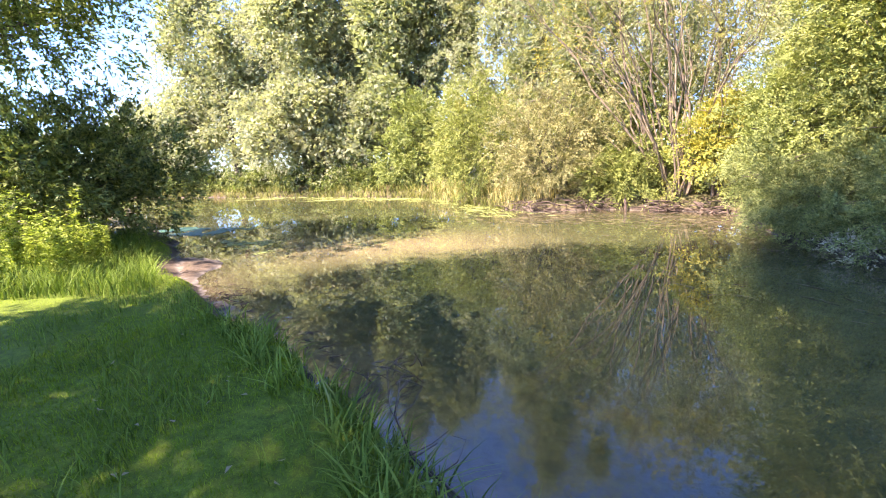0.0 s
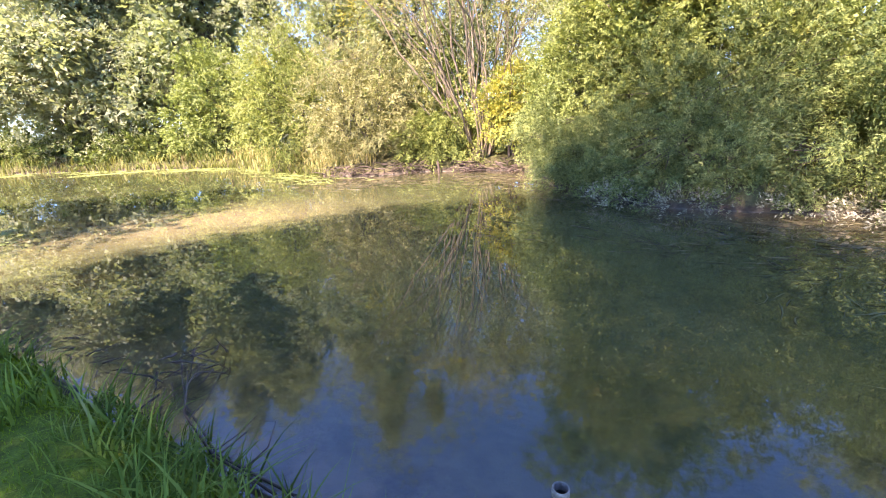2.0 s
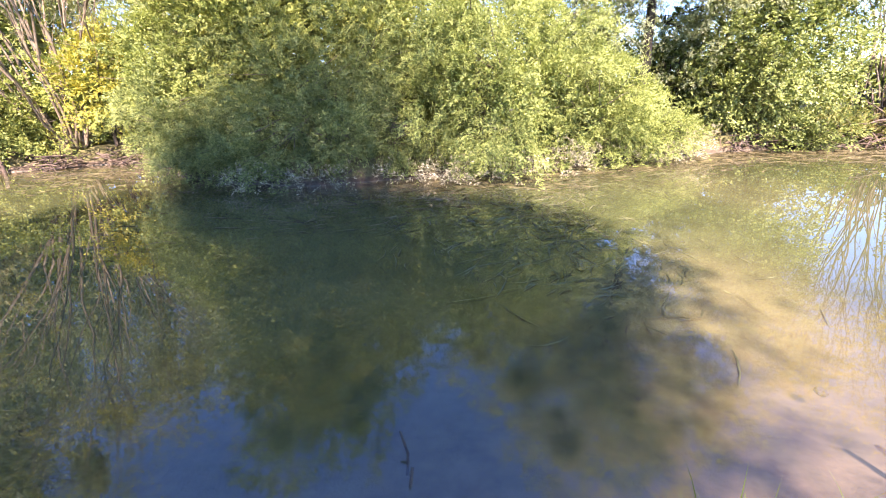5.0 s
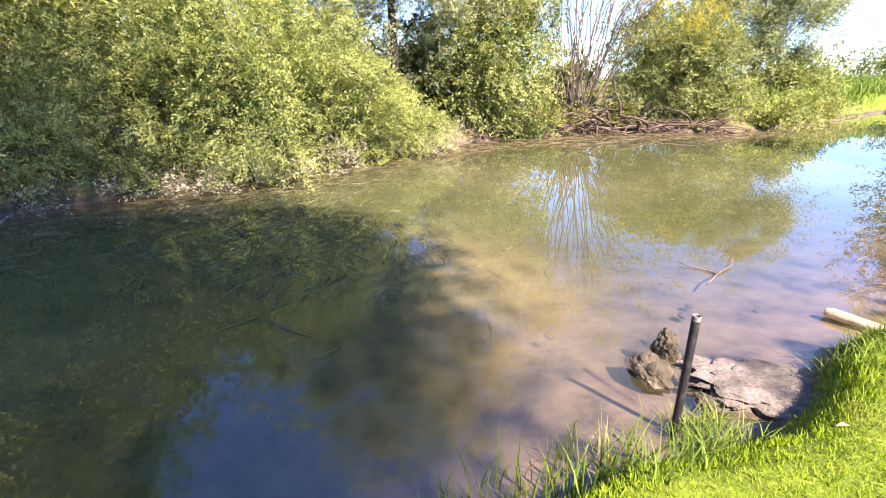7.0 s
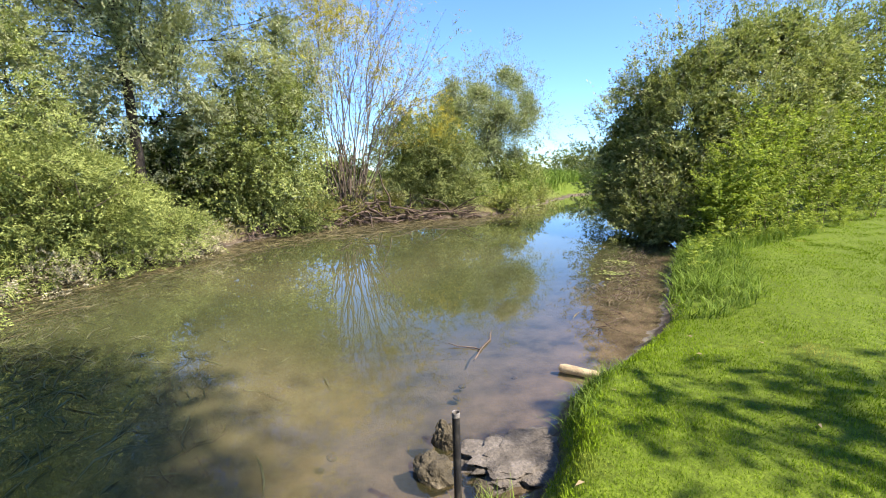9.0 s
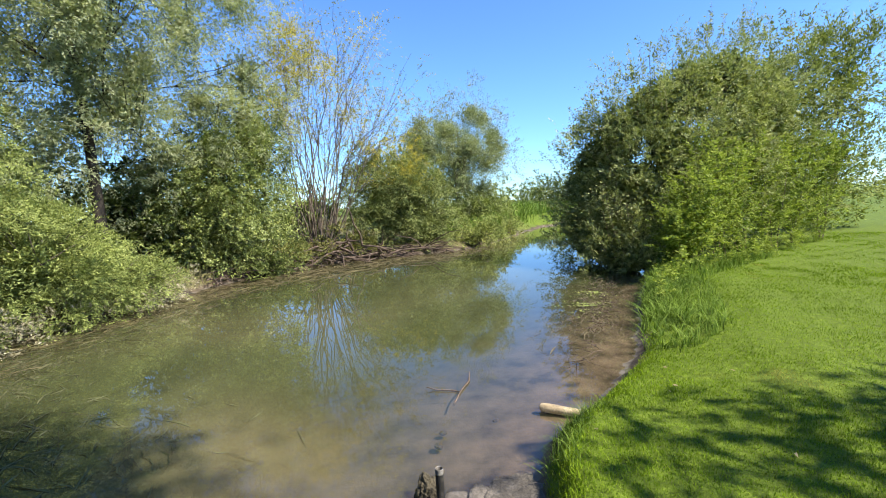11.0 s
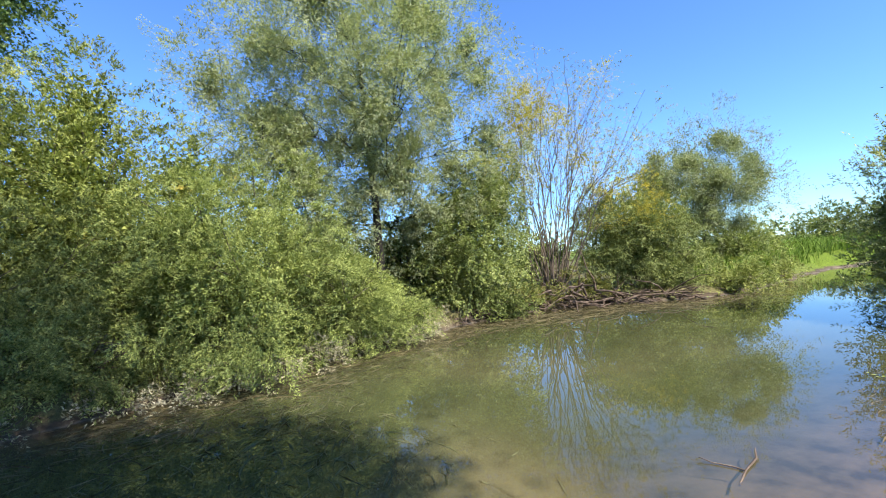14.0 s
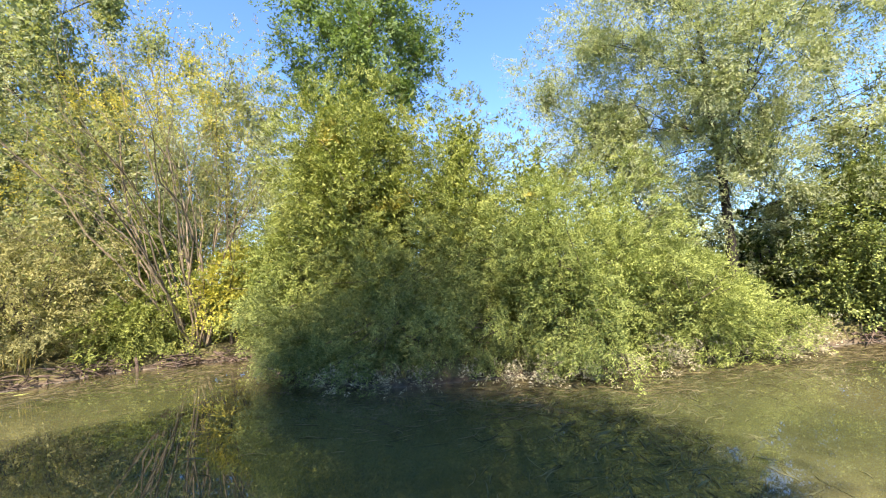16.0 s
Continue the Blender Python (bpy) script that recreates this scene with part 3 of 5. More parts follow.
def build_ground():
    xs, ys = spaced(-7, 9.5, 0.1, 900, -17, 19.5), spaced(-10, 10, 0.1, 900, -15, 31)
    X, Y = np.meshgrid(xs, ys, indexing="ij")
    Z, _ = ground_height(X.ravel(), Y.ravel())
    v = np.stack([X.ravel(), Y.ravel(), Z], 1)
    i, j = np.meshgrid(np.arange(len(xs) - 1), np.arange(len(ys) - 1), indexing="ij")
    k = len(ys)
    f = np.stack([i * k + j, (i + 1) * k + j, (i + 1) * k + j + 1, i * k + j + 1], -1).reshape(-1, 4)
    g = mesh_obj("ground", v, f, GROUND, smooth=True)
    at = g.data.attributes.new("mown", "FLOAT", "POINT")
    near = (1 - smooth01((v[:, 0] + 0.25 * v[:, 1] - 5.0) / 3)) * (1 - smooth01((v[:, 1] - 10.0) / 4)) + smooth01((-14 - v[:, 1]) / 10)
    at.data.foreach_set("value", np.clip(near, 0, 1).astype(np.float32))
    tagged(g, "grassy river bank with a muddy edge and silty bed", "ground", kind="structure")
    xs, ys = spaced(-6, 10, 0.2, 70), spaced(-9, 12, 0.2, 70)
    X, Y = np.meshgrid(xs, ys, indexing="ij")
    _, sd = ground_height(X.ravel(), Y.ravel())
    v = np.stack([X.ravel(), Y.ravel(), np.zeros(X.size)], 1)
    i, j = np.meshgrid(np.arange(len(xs) - 1), np.arange(len(ys) - 1), indexing="ij")
    k = len(ys)
    f = np.stack([i * k + j, (i + 1) * k + j, (i + 1) * k + j + 1, i * k + j + 1], -1).reshape(-1, 4)
    f = f[(sd[f] < 1.0).any(1)]
    w = mesh_obj("water", v, f, WATER, smooth=True)
    at = w.data.attributes.new("shallow", "FLOAT", "POINT")
    # how clear it is follows its depth
    fen = np.exp(-(((v[:, 0] - 3.6) / 2.4) ** 2 + ((v[:, 1] + 4.2) / 3.6) ** 2))
    clear = np.clip(1.0 * np.exp(np.minimum(sd, 0) / (1.1 + 2.1 * fen)), 0.05, 0.95)
    at.data.foreach_set("value", clear.astype(np.float32))
    # stirred-up silt off the landing place and round the rocks
    x, y = v[:, 0], v[:, 1]
    wav = 0.25 * ripple(x * 0.5, y * 0.5)
    silt = 0.75 * np.exp(-(((x + 1.8) / 3.4) ** 2 + ((y - 9.8) / 1.7) ** 2) + wav) + 0.6 * np.exp(-(((x - 3.9) / 1.5) ** 2 + ((y + 0.9) / 0.8) ** 2) + wav)
    at = w.data.attributes.new("silt", "FLOAT", "POINT")
    at.data.foreach_set("value", np.clip(silt, 0, 0.85).astype(np.float32))
    tagged(w, "still murky olive-brown river water with mirror reflections", "water", kind="structure")


build_ground()


def gz(x, y):
    return float(ground_height(np.array([x], float), np.array([y], float))[0][0])


# ---- trees and shrubs on the far bank ----
def bush(name, label, centre, radii, seed, leaf, twigs, per_twig=12, size=(0.1, 0.032), n=9, base=None, category="bush", **kw):
    rng = np.random.default_rng(seed + 500)
    bx, by = base if base else (centre[0], centre[1])
    away = math.hypot(bx, by)
    kw.setdefault("open_side", (-bx / away, -by / away))
    return make_tree(name, label, category, (bx, by, max(gz(bx, by), 0.0)), lobed(rng, centre, radii, n), seed, leaf, twigs, per_twig, size,
                     stems=kw.pop("stems", 4), trunk=kw.pop("trunk", 0.05), **kw)


# overhanging willow scrub on the promontory
bush("willow_bush", "bright green willow bush hanging over the water", (9.85, 2.95, 1.8), (2.0, 2.1, 2.3), 21, BUSH_BRIGHT, 6800, 16, (0.068, 0.02), n=16, base=(10.6, 3.6), droop=0.2, gap=0.9, twig_len=0.3, shell=0.32, bough=0.55,
     extra=[("silted_leaves", "pale leaves coated with dry silt", [(8.2, 3.2, 0.16, 0.7, 0.5, 0.22), (8.9, 2.2, 0.2, 0.6, 0.5, 0.25), (9.7, 1.5, 0.2, 0.6, 0.5, 0.25), (10.6, 0.6, 0.22, 0.8, 0.5, 0.25), (11.8, -0.7, 0.22, 0.7, 0.5, 0.22)], SILVER_LEAF, 560, 9, (0.075, 0.026))])
bush("willow_bush", "low bright green willow bush at the bank", (10.9, 1.05, 0.85), (1.4, 1.2, 1.2), 22, BUSH_BRIGHT, 3500, 16, (0.068, 0.02), n=10, base=(11.6, 1.6), droop=0.25, gap=0.85, twig_len=0.3, shell=0.32, bough=0.55)
bush("willow_bush", "low silt-dusted willow shoots on the mud bank", (12.0, -0.1, 0.55), (1.1, 1.0, 0.75), 68, BUSH_BRIGHT, 1300, 14, (0.068, 0.02), n=9, base=(12.6, 0.4), droop=0.2, gap=0.6, twig_len=0.3, shell=0.35,
     extra=[("silted_leaves", "pale leaves coated with dry silt", [(12.0, -0.2, 0.2, 0.9, 0.6, 0.25), (12.9, -0.9, 0.25, 0.7, 0.5, 0.25), (13.3, -1.2, 0.3, 0.5, 0.4, 0.3)], SILVER_LEAF, 340, 9, (0.07, 0.022))])
make_tree("willow_bush", "dusky green willow bush drooping into the water", "bush", (8.7, 6.3, gz(8.7, 6.3)),
          [(8.2, 6.3, 1.4, 1.25, 1.4, 1.1), (7.5, 6.9, 0.65, 1.1, 1.2, 0.85), (7.4, 5.6, 0.55, 0.9, 0.9, 0.75), (8.2, 4.9, 0.7, 1.0, 0.8, 0.9), (7.0, 7.9, 0.5, 0.9, 0.9, 0.7), (8.6, 7.5, 1.9, 1.3, 1.2, 1.3), (9.0, 5.5, 2.2, 1.2, 1.1, 1.2),
           (6.8, 6.4, 0.35, 0.6, 0.8, 0.45), (8.5, 4.2, 0.5, 0.8, 0.6, 0.6), (9.0, 3.5, 0.45, 0.6, 0.6, 0.5)], 23, BUSH_GREEN, 6400, 15, (0.068, 0.02), stems=4, trunk=0.05, open_side=(-0.8, -0.6), droop=0.3, gap=0.75, twig_len=0.3, shell=0.35, bough=0.55,
          extra=[("silted_leaves", "pale leaves coated with dry silt", [(6.5, 6.6, 0.12, 0.45, 0.8, 0.18), (6.9, 5.3, 0.12, 0.5, 0.5, 0.18), (8.0, 4.2, 0.12, 0.6, 0.4, 0.18)], SILVER_LEAF, 260, 9, (0.075, 0.026))])
bush("willow_bush", "low dusky willow shoots reaching over the inlet", (7.2, 8.6, 0.8), (1.1, 1.5, 1.1), 20, BUSH_GREEN, 2900, 16, (0.068, 0.02), n=9, base=(7.8, 8.6), droop=0.35, gap=0.75, twig_len=0.3, shell=0.32, bough=0.55)
bush("willow_tree", "tall olive green willow scrub with a dark stem", (9.2, 8.6, 4.3), (2.0, 2.2, 3.6), 24, BUSH_OLIVE, 4700, 15, (0.092, 0.03), n=22, base=(9.6, 9.0), trunk=0.06, gap=0.45, inner=0.6, backing=(1.3, 2.2), twig_len=0.3, shell=0.32, bough=0.55)
bush("willow_tree", "dusky green willow scrub behind the promontory", (10.8, 5.6, 3.6), (2.0, 2.4, 3.2), 25, BUSH_OLIVE, 4100, 15, (0.092, 0.03), n=22, base=(11, 5.6), gap=0.4, inner=0.6, backing=(1.3, 2.2), twig_len=0.3, shell=0.32, bough=0.55)
bush("willow_bush", "bright green shrub beside the inlet", (8.8, 10.9, 2.1), (1.7, 1.7, 2.3), 26, BUSH_BRIGHT, 3300, 14, (0.08, 0.03), n=11, base=(9.3, 11.2), gap=0.85, droop=0.2, twig_len=0.32, shell=0.35)
bush("willow_bush", "brownish green sallow bush on the bank", (4.1, 15.5, 2.0), (2.1, 1.7, 2.5), 27, BUSH_BROWN, 2900, 15, (0.075, 0.026), n=14, base=(4.2, 16.0), gap=0.5, droop=0.15, twig_len=0.32, shell=0.35)
bush("willow_bush", "pale green sallow bush by the water", (1.9, 18.4, 2.4), (2.2, 2.0, 2.9), 28, BUSH_OLIVE, 2500, 14, (0.09, 0.034), n=13, base=(2.2, 18.8), gap=0.45, twig_len=0.35, shell=0.35)
bush("hawthorn_bush", "bright green leafy bush on the far bank", (-1.0, 24.3, 2.6), (1.9, 1.6, 2.9), 29, BUSH_BRIGHT, 1800, 10, (0.13, 0.065), n=11, base=(-0.8, 24.6), gap=0.35)
bush("willow_bush", "green shoots overhanging the inlet roots", (6.4, 14.3, 1.1), (1.5, 0.8, 1.0), 30, BUSH_OLIVE, 1300, 14, (0.1, 0.036), n=8, base=(6.6, 14.6), droop=0.4, gap=0.5)

# tall willows behind the pool
for nm, lab, c, r, sd_, lf, tw in (
        ("white_willow", "tall silvery green willow on the far shore", (-7.2, 31, 9.0), (5.6, 4.6, 9.8), 31, WILLOW_PALE, 7600),
        ("white_willow", "silvery willow with dark inner limbs", (-1.0, 28.5, 10.0), (4.2, 4.0, 10.0), 32, WILLOW_GREY, 6000),
        ("white_willow", "broad silvery willow far up the pool", (-16.5, 37, 8.8), (6.0, 4.6, 9.6), 33, WILLOW_PALE, 5200),
        ("white_willow", "distant pale willow at the pool's end", (-31, 49, 5.2), (6.0, 4.0, 6.0), 34, WILLOW_PALE, 900),
        ("white_willow", "pale rounded willow beyond the dark bush", (-24.5, 41.5, 5.4), (5.4, 3.6, 6.2), 70, WILLOW_PALE, 1900),
        ("white_willow", "tall pale green willow behind the scrub", (5.0, 25.5, 10), (4.6, 4.2, 10), 35, WILLOW_PALE, 6000),
        ("white_willow", "grey-green willow with hanging boughs", (12.2, 26.5, 10), (3.6, 3.6, 9.5), 36, WILLOW_GREY, 2600),
        ("white_willow", "tall grey-green willow rising over the inlet", (6.4, 21.8, 9.6), (3.4, 3.4, 9.2), 67, WILLOW_GREY, 4600),
        ("white_willow", "tall willow at the back of the grove", (-12, 41, 10), (6.5, 4.0, 9.5), 64, WILLOW_PALE, 1000),
        ("white_willow", "tall willow at the back of the grove", (-3.5, 37, 11), (6.0, 4.0, 10.5), 65, WILLOW_GREY, 1000),
        ("white_willow", "tall willow at the back of the grove", (-25, 47, 8.4), (6.0, 4.0, 8.4), 66, WILLOW_PALE, 500)):
    rng = np.random.default_rng(sd_)
    lob = lobed(rng, c, r, 20, (0.3, 0.45), 0.7, -0.98)
    # hanging skirts on the side of the pool
    for q in range(9):
        a = -1.57 + (q - 4) * 0.36
        k = rng.uniform(0.75, 1.0)
        lob.append((c[0] + r[0] * k * math.cos(a), c[1] + r[1] * 0.95 * k * math.sin(a), rng.uniform(2.6, 6.0), r[0] * 0.27, r[1] * 0.3, rng.uniform(1.4, 2.2)))
    make_tree(nm, lab, "tree", (c[0], c[1], gz(c[0], c[1])), lob, sd_, lf, tw, 8, (0.15, 0.052), trunk=0.28, twig_len=0.5, droop=0.3,
              gap=0.2, gap_size=0.9, fork=0.2, bough=1.25, inner=0.9 if c[1] > 27 else 0.7, backing=(2.2, 4.6) if c[1] > 27 else (1.5, 2.8), shell=0.35, open_side=(-c[0] / 40, -c[1] / 40), even=2.2, group="willows behind the pool")
bush("white_willow", "slim pale willow behind the inlet", (10.6, 12.6, 4.6), (1.7, 1.7, 3.6), 60, WILLOW_AIRY, 1700, 12, (0.13, 0.04), n=12, gap=0.4, category="tree")
make_tree("white_willow", "tall pale willow closing the view behind the inlet", "tree", (10.6, 17.6, gz(10.6, 17.6)), lobed(np.random.default_rng(69), (10.6, 17.4, 6.4), (3.0, 2.4, 6.2), 16, (0.32, 0.46), 0.7), 69,
          WILLOW_PALE, 2600, 9, (0.17, 0.055), trunk=0.16, twig_len=0.5, droop=0.25, gap=0.2, bough=0.9, inner=0.4)
bush("elder_bush", "leafy green thicket behind the inlet", (13.4, 14.5, 3.3), (3.4, 3.2, 3.6), 37, BUSH_OLIVE, 1700, 11, (0.16, 0.07), n=11, gap=0.35)
bush("elder_bush", "green thicket under the tall willows", (8.0, 19.5, 2.6), (3.4, 2.6, 3.2), 38, BUSH_BRIGHT, 1500, 11, (0.17, 0.07), n=10, gap=0.35)
rng = np.random.default_rng(40)
make_tree("maple_tree", "tall dark green broadleaf tree standing behind the scrub", "tree", (15.2, 14.0, gz(15.2, 14.0)), lobed(rng, (15.0, 13.8, 13.0), (3.8, 3.8, 6.6), 18, (0.3, 0.44), 0.7), 40,
          MAPLE_LEAF, 4500, 10, (0.135, 0.088), trunk=0.3, twig_len=0.5, gap=0.3, gap_size=0.8, bough=1.3, even=1.5)
make_tree("white_willow", "airy grey-green willow with a dark upright trunk", "tree", (13.6, 0.1, gz(13.6, 0.1)),
          lobed(np.random.default_rng(41), (13.9, 0.5, 7.2), (3.3, 3.9, 4.6), 17, (0.26, 0.4), 0.72) + [(14.2, -3.4, 5.6, 0.9, 1.0, 1.6), (14.2, -3.3, 7.6, 0.8, 0.9, 1.3), (13.6, 4.2, 4.8, 1.0, 1.1, 1.2), (14.4, 2.6, 2.8, 1.2, 1.4, 1.2), (15.0, -1.0, 3.0, 1.2, 1.2, 1.1), (14.2, -3.4, 4.2, 0.9, 0.9, 1.2), (13.4, 3.0, 8.4, 1.3, 1.4, 1.3), (13.2, 1.7, 3.3, 1.0, 1.0, 0.9), (13.7, -1.3, 3.5, 0.9, 0.9, 0.9), (14.4, 0.3, 4.2, 1.6, 1.6, 1.2), (14.0, -2.2, 4.8, 1.2, 1.1, 1.3), (13.9, -1.9, 6.6, 1.2, 1.2, 1.3), (13.8, 3.4, 6.4, 1.2, 1.3, 1.3), (13.6, 4.6, 7.4, 1.2, 1.2, 1.5), (14.0, -2.9, 8.6, 0.9, 0.9, 1.2), (14.4, 3.1, 6.2, 1.3, 1.3, 1.3), (14.4, 2.4, 4.6, 1.2, 1.2, 1.2), (14.6, 1.4, 3.2, 1.1, 1.1, 1.0), (15.6, 0.2, 6.6, 1.5, 1.5, 1.5), (13.9, -0.4, 4.6, 1.1, 1.1, 1.0), (14.3, -2.5, 3.6, 0.9, 0.9, 1.0), (12.9, 1.9, 4.3, 1.3, 1.3, 1.2), (12.8, 3.0, 5.2, 1.3, 1.4, 1.2), (13.0, 1.1, 5.4, 1.1, 1.1, 1.0), (13.4, -0.9, 5.4, 1.0, 1.0, 1.0), (12.9, 0.8, 3.7, 0.8, 0.8, 0.8), (12.9, -0.6, 4.2, 0.9, 0.9, 0.8), (13.0, 0.2, 5.0, 0.9, 0.9, 0.9)],
          41, WILLOW_AIRY, 13600, 12, (0.094, 0.032), steep=1.1, bark=DARK_BARK, trunk=0.14, twig_len=0.42, droop=0.15, gap=0.3, gap_size=0.7, fork=0.45, shell=0.5, bough=0.8, inner=0.45, backing=(1.2, 1.5), open_side=(-0.9, -0.1), even=1.2)
bush("alder_bush", "dense green bush with broad leaves", (14.9, -3.0, 2.5), (1.7, 1.7, 3.0), 42, ALDER_LEAF, 5200, 9, (0.072, 0.05), n=16, base=(15.1, -2.8), gap=0.45, bough=0.45,
     extra=[("climber", "yellowing climber on the bush", [(14.6, -3.2, 5.2, 0.5, 0.5, 1.0), (14.5, -3.6, 4.0, 0.4, 0.5, 0.6)], BUSH_OLIVE, 150, 9, (0.1, 0.05)), ("yellow_leaves", "yellow climbing leaves", [(14.4, -3.5, 4.9, 0.5, 0.45, 0.7)], YELLOW_LEAF, 30, 8, (0.1, 0.05))])
# its leaf colour is a darker green to stand for shade on the lower half
bush("round_bush", "low domed green bush leaning over dead branches", (16.6, -10.0, 1.75), (1.9, 2.6, 1.9), 43, BUSH_GREEN, 3300, 11, (0.095, 0.034), n=13, base=(17.3, -10.0), inner=0.7, gap=0.4,
     extra=[("yellow_leaves", "yellowing leaves on the crown", [(16.4, -9.1, 3.1, 0.8, 1.0, 0.55), (16.5, -10.2, 3.4, 0.8, 1.0, 0.5), (16.0, -9.6, 2.8, 0.6, 0.8, 0.5)], YELLOW_LEAF, 420, 9, (0.09, 0.034))])
bush("round_bush", "yellowing bush behind the domed one", (18.4, -9.7, 2.7), (1.8, 2.2, 2.2), 44, BUSH_OLIVE, 2200, 10, (0.11, 0.042), n=8, gap=0.4,
     extra=[("yellow_leaves", "yellow autumn leaves", [(18.0, -9.9, 4.3, 1.0, 1.3, 0.7)], YELLOW_LEAF, 260, 9, (0.1, 0.038))])
make_tree("crack_willow", "airy distant willow rising over the bushes", "tree", (22.6, -16.8, gz(22.6, -16.8)), lobed(np.random.default_rng(45), (22.4, -16.8, 4.7), (3.0, 3.9, 4.0), 22, (0.28, 0.42), 0.72), 45,
          WILLOW_GREY, 4600, 11, (0.13, 0.036), steep=1.2, trunk=0.1, twig_len=0.7, droop=0.1, gap=0.25, gap_size=0.7, inner=0.75, bough=0.8, even=1.2)
bush("bank_scrub", "low green scrub along the far bank", (21.4, -17.8, 1.3), (1.6, 2.6, 1.4), 46, BUSH_BRIGHT, 1500, 9, (0.15, 0.055), n=8, gap=0.3)
bush("far_hedge", "dark distant hedge beyond the river bend", (44, -52, 2.6), (7, 5, 3.0), 47, BUSH_DARK, 1700, 8, (0.24, 0.13), n=12, gap=0.2)
bush("far_hedge", "dark distant hedge beyond the river bend", (34, -60, 2.6), (7, 5, 3.0), 48, BUSH_DARK, 1700, 8, (0.24, 0.13), n=12, gap=0.2)

for k, (x, y, w, h, lf) in enumerate(((14.6, -3.6, 0.8, 0.7, BUSH_DARK), (15.9, -5.0, 0.7, 0.6, UNDERGROWTH), (16.2, -7.2, 0.9, 0.9, UNDERGROWTH), (15.6, -12.6, 0.9, 0.9, BUSH_OLIVE), (16.9, -14.6, 0.9, 0.8, BUSH_BRIGHT), (18.6, -17.0, 1.0, 0.8, BUSH_OLIVE))):
    bush("bank_scrub", "low leafy scrub overhanging the waterline", (x, y, h * 0.55), (w, w * 1.2, h * 0.7), 700 + k, lf, 420, 10, (0.1, 0.04), n=8, gap=0.3, stems=3, trunk=0.02, twig_len=0.3, group="low scrub at the waterline")


def far_woods():
    """The belt of trees round the meadows, far off on every side."""
    rng = np.random.default_rng(49)
    lob = []
    for i in range(150):
        a = i / 150 * 6.283 + rng.uniform(-0.02, 0.02)
        r = rng.uniform(95, 130)
        h = rng.uniform(2.2, 5.0)
        lob.append((r * math.cos(a), r * math.sin(a), h * 0.5, 4.5, 4.5, h * 0.75))
    v, f = crown(rng, lob, 6000, 6, 0.7, 0.42, 1.2, 0.1, 0.2, 3.0, 0.7, 0.2, 0.2, 0.0)
    tagged(mesh_obj("far_woods", v, f, BUSH_DARK), "dark belt of distant trees beyond the meadow", "woods", kind="stuff")


far_woods()

# ---- near-bank trees ----
SALLOW = leaf_mat("sallow_leaf", (0.14, 0.182, 0.07), (0.192, 0.234, 0.1), (0.3, 0.335, 0.19), None, 0.0, 0.34)


def leafy_shoots(rng, starts, ends, arch, leaves, length, width, r=0.005):
    """Curved shoots with leaves in pairs all along."""
    n = len(starts)
    k = np.linspace(0, 1, 6)
    side = ends - starts
    side[:, 2] = 0
    paths = []
    for i in range(n):
        p = starts[i] + (ends[i] - starts[i]) * k[:, None]
        p[:, 2] += arch[i] * 4 * k * (1 - k)
        p += rng.normal(0, 0.012, p.shape)
        paths.append(np.concatenate([p, (r * (1.1 - 0.8 * k))[:, None]], 1))
    P = np.stack([q[:, :3] for q in paths])
    t = rng.uniform(0.22, 1.0, (n, leaves)) * 4.999
    j = t.astype(int)
    a, b = P[np.arange(n)[:, None], j], P[np.arange(n)[:, None], j + 1]
    pos = a + (b - a) * (t - j)[:, :, None]
    along = b - a
    along /= np.linalg.norm(along, axis=2)[:, :, None] + 1e-9
    flat = np.cross(along, rng.normal(0, 0.3, along.shape) + np.array([0, 0, 1.0]))
    flat /= np.linalg.norm(flat, axis=2)[:, :, None] + 1e-9
    sgn = np.where(rng.uniform(0, 1, (n, leaves)) < 0.5, -1.0, 1.0)[:, :, None]
    ax = along * 0.55 + flat * sgn + rng.normal(0, 0.2, along.shape)
    taper = (length * (1.15 - 0.6 * t / 5)).reshape(-1)
    ax[:, :, 2] -= 0.25
    face = np.array([-0.4, 0.1, 0.5]) + rng.normal(0, 0.9, (n * leaves, 3))
    v, f = leaf_cloud(rng, pos.reshape(-1, 3), ax.reshape(-1, 3), taper, width, 0.15, face)
    return paths, v, f


def sapling(label, x, y, height, spread, shoots, seed, group):
    """Slim stems that arch over, feathered with narrow leaves."""
    rng = np.random.default_rng(seed)
    root = new("ash_sapling")
    root.location = (x, y, gz(x, y))
    for s in range(4):
        top = np.array([rng.normal(0, 0.3) * spread, rng.normal(0, 0.3) * spread, height * rng.uniform(0.75, 1.0)])
        p = wander(rng, (rng.normal(0, 0.1), rng.normal(0, 0.1), -0.05), top, 0.014, 0.005, 8, 0.05)
        st = mesh_obj("stem", *tubes([p], 5), PALE_BARK, root, smooth=True)
        m = shoots // 4
        k = rng.uniform(0.03, 1, m)
        a0 = np.stack([np.interp(k, np.linspace(0, 1, 8), p[:, i]) for i in range(3)], 1)
        ang = rng.uniform(0, 6.283, m)
        out = rng.uniform(0.35, 0.85, m) * spread * (1.15 - 0.5 * k)
        a1 = a0 + np.stack([np.cos(ang) * out, np.sin(ang) * out, out * rng.uniform(0.3, 1.5, m)], 1)
        paths, v, f = leafy_shoots(rng, a0, a1, 0.16 * out, 54, 0.1, 0.034, 0.004)
        mesh_obj("twig_spray", *tubes(paths, 3), FRESH_LEAF, st)
        mesh_obj("foliage", v, f, FRESH_LEAF, st)
    return tagged(root, label, "sapling", group)


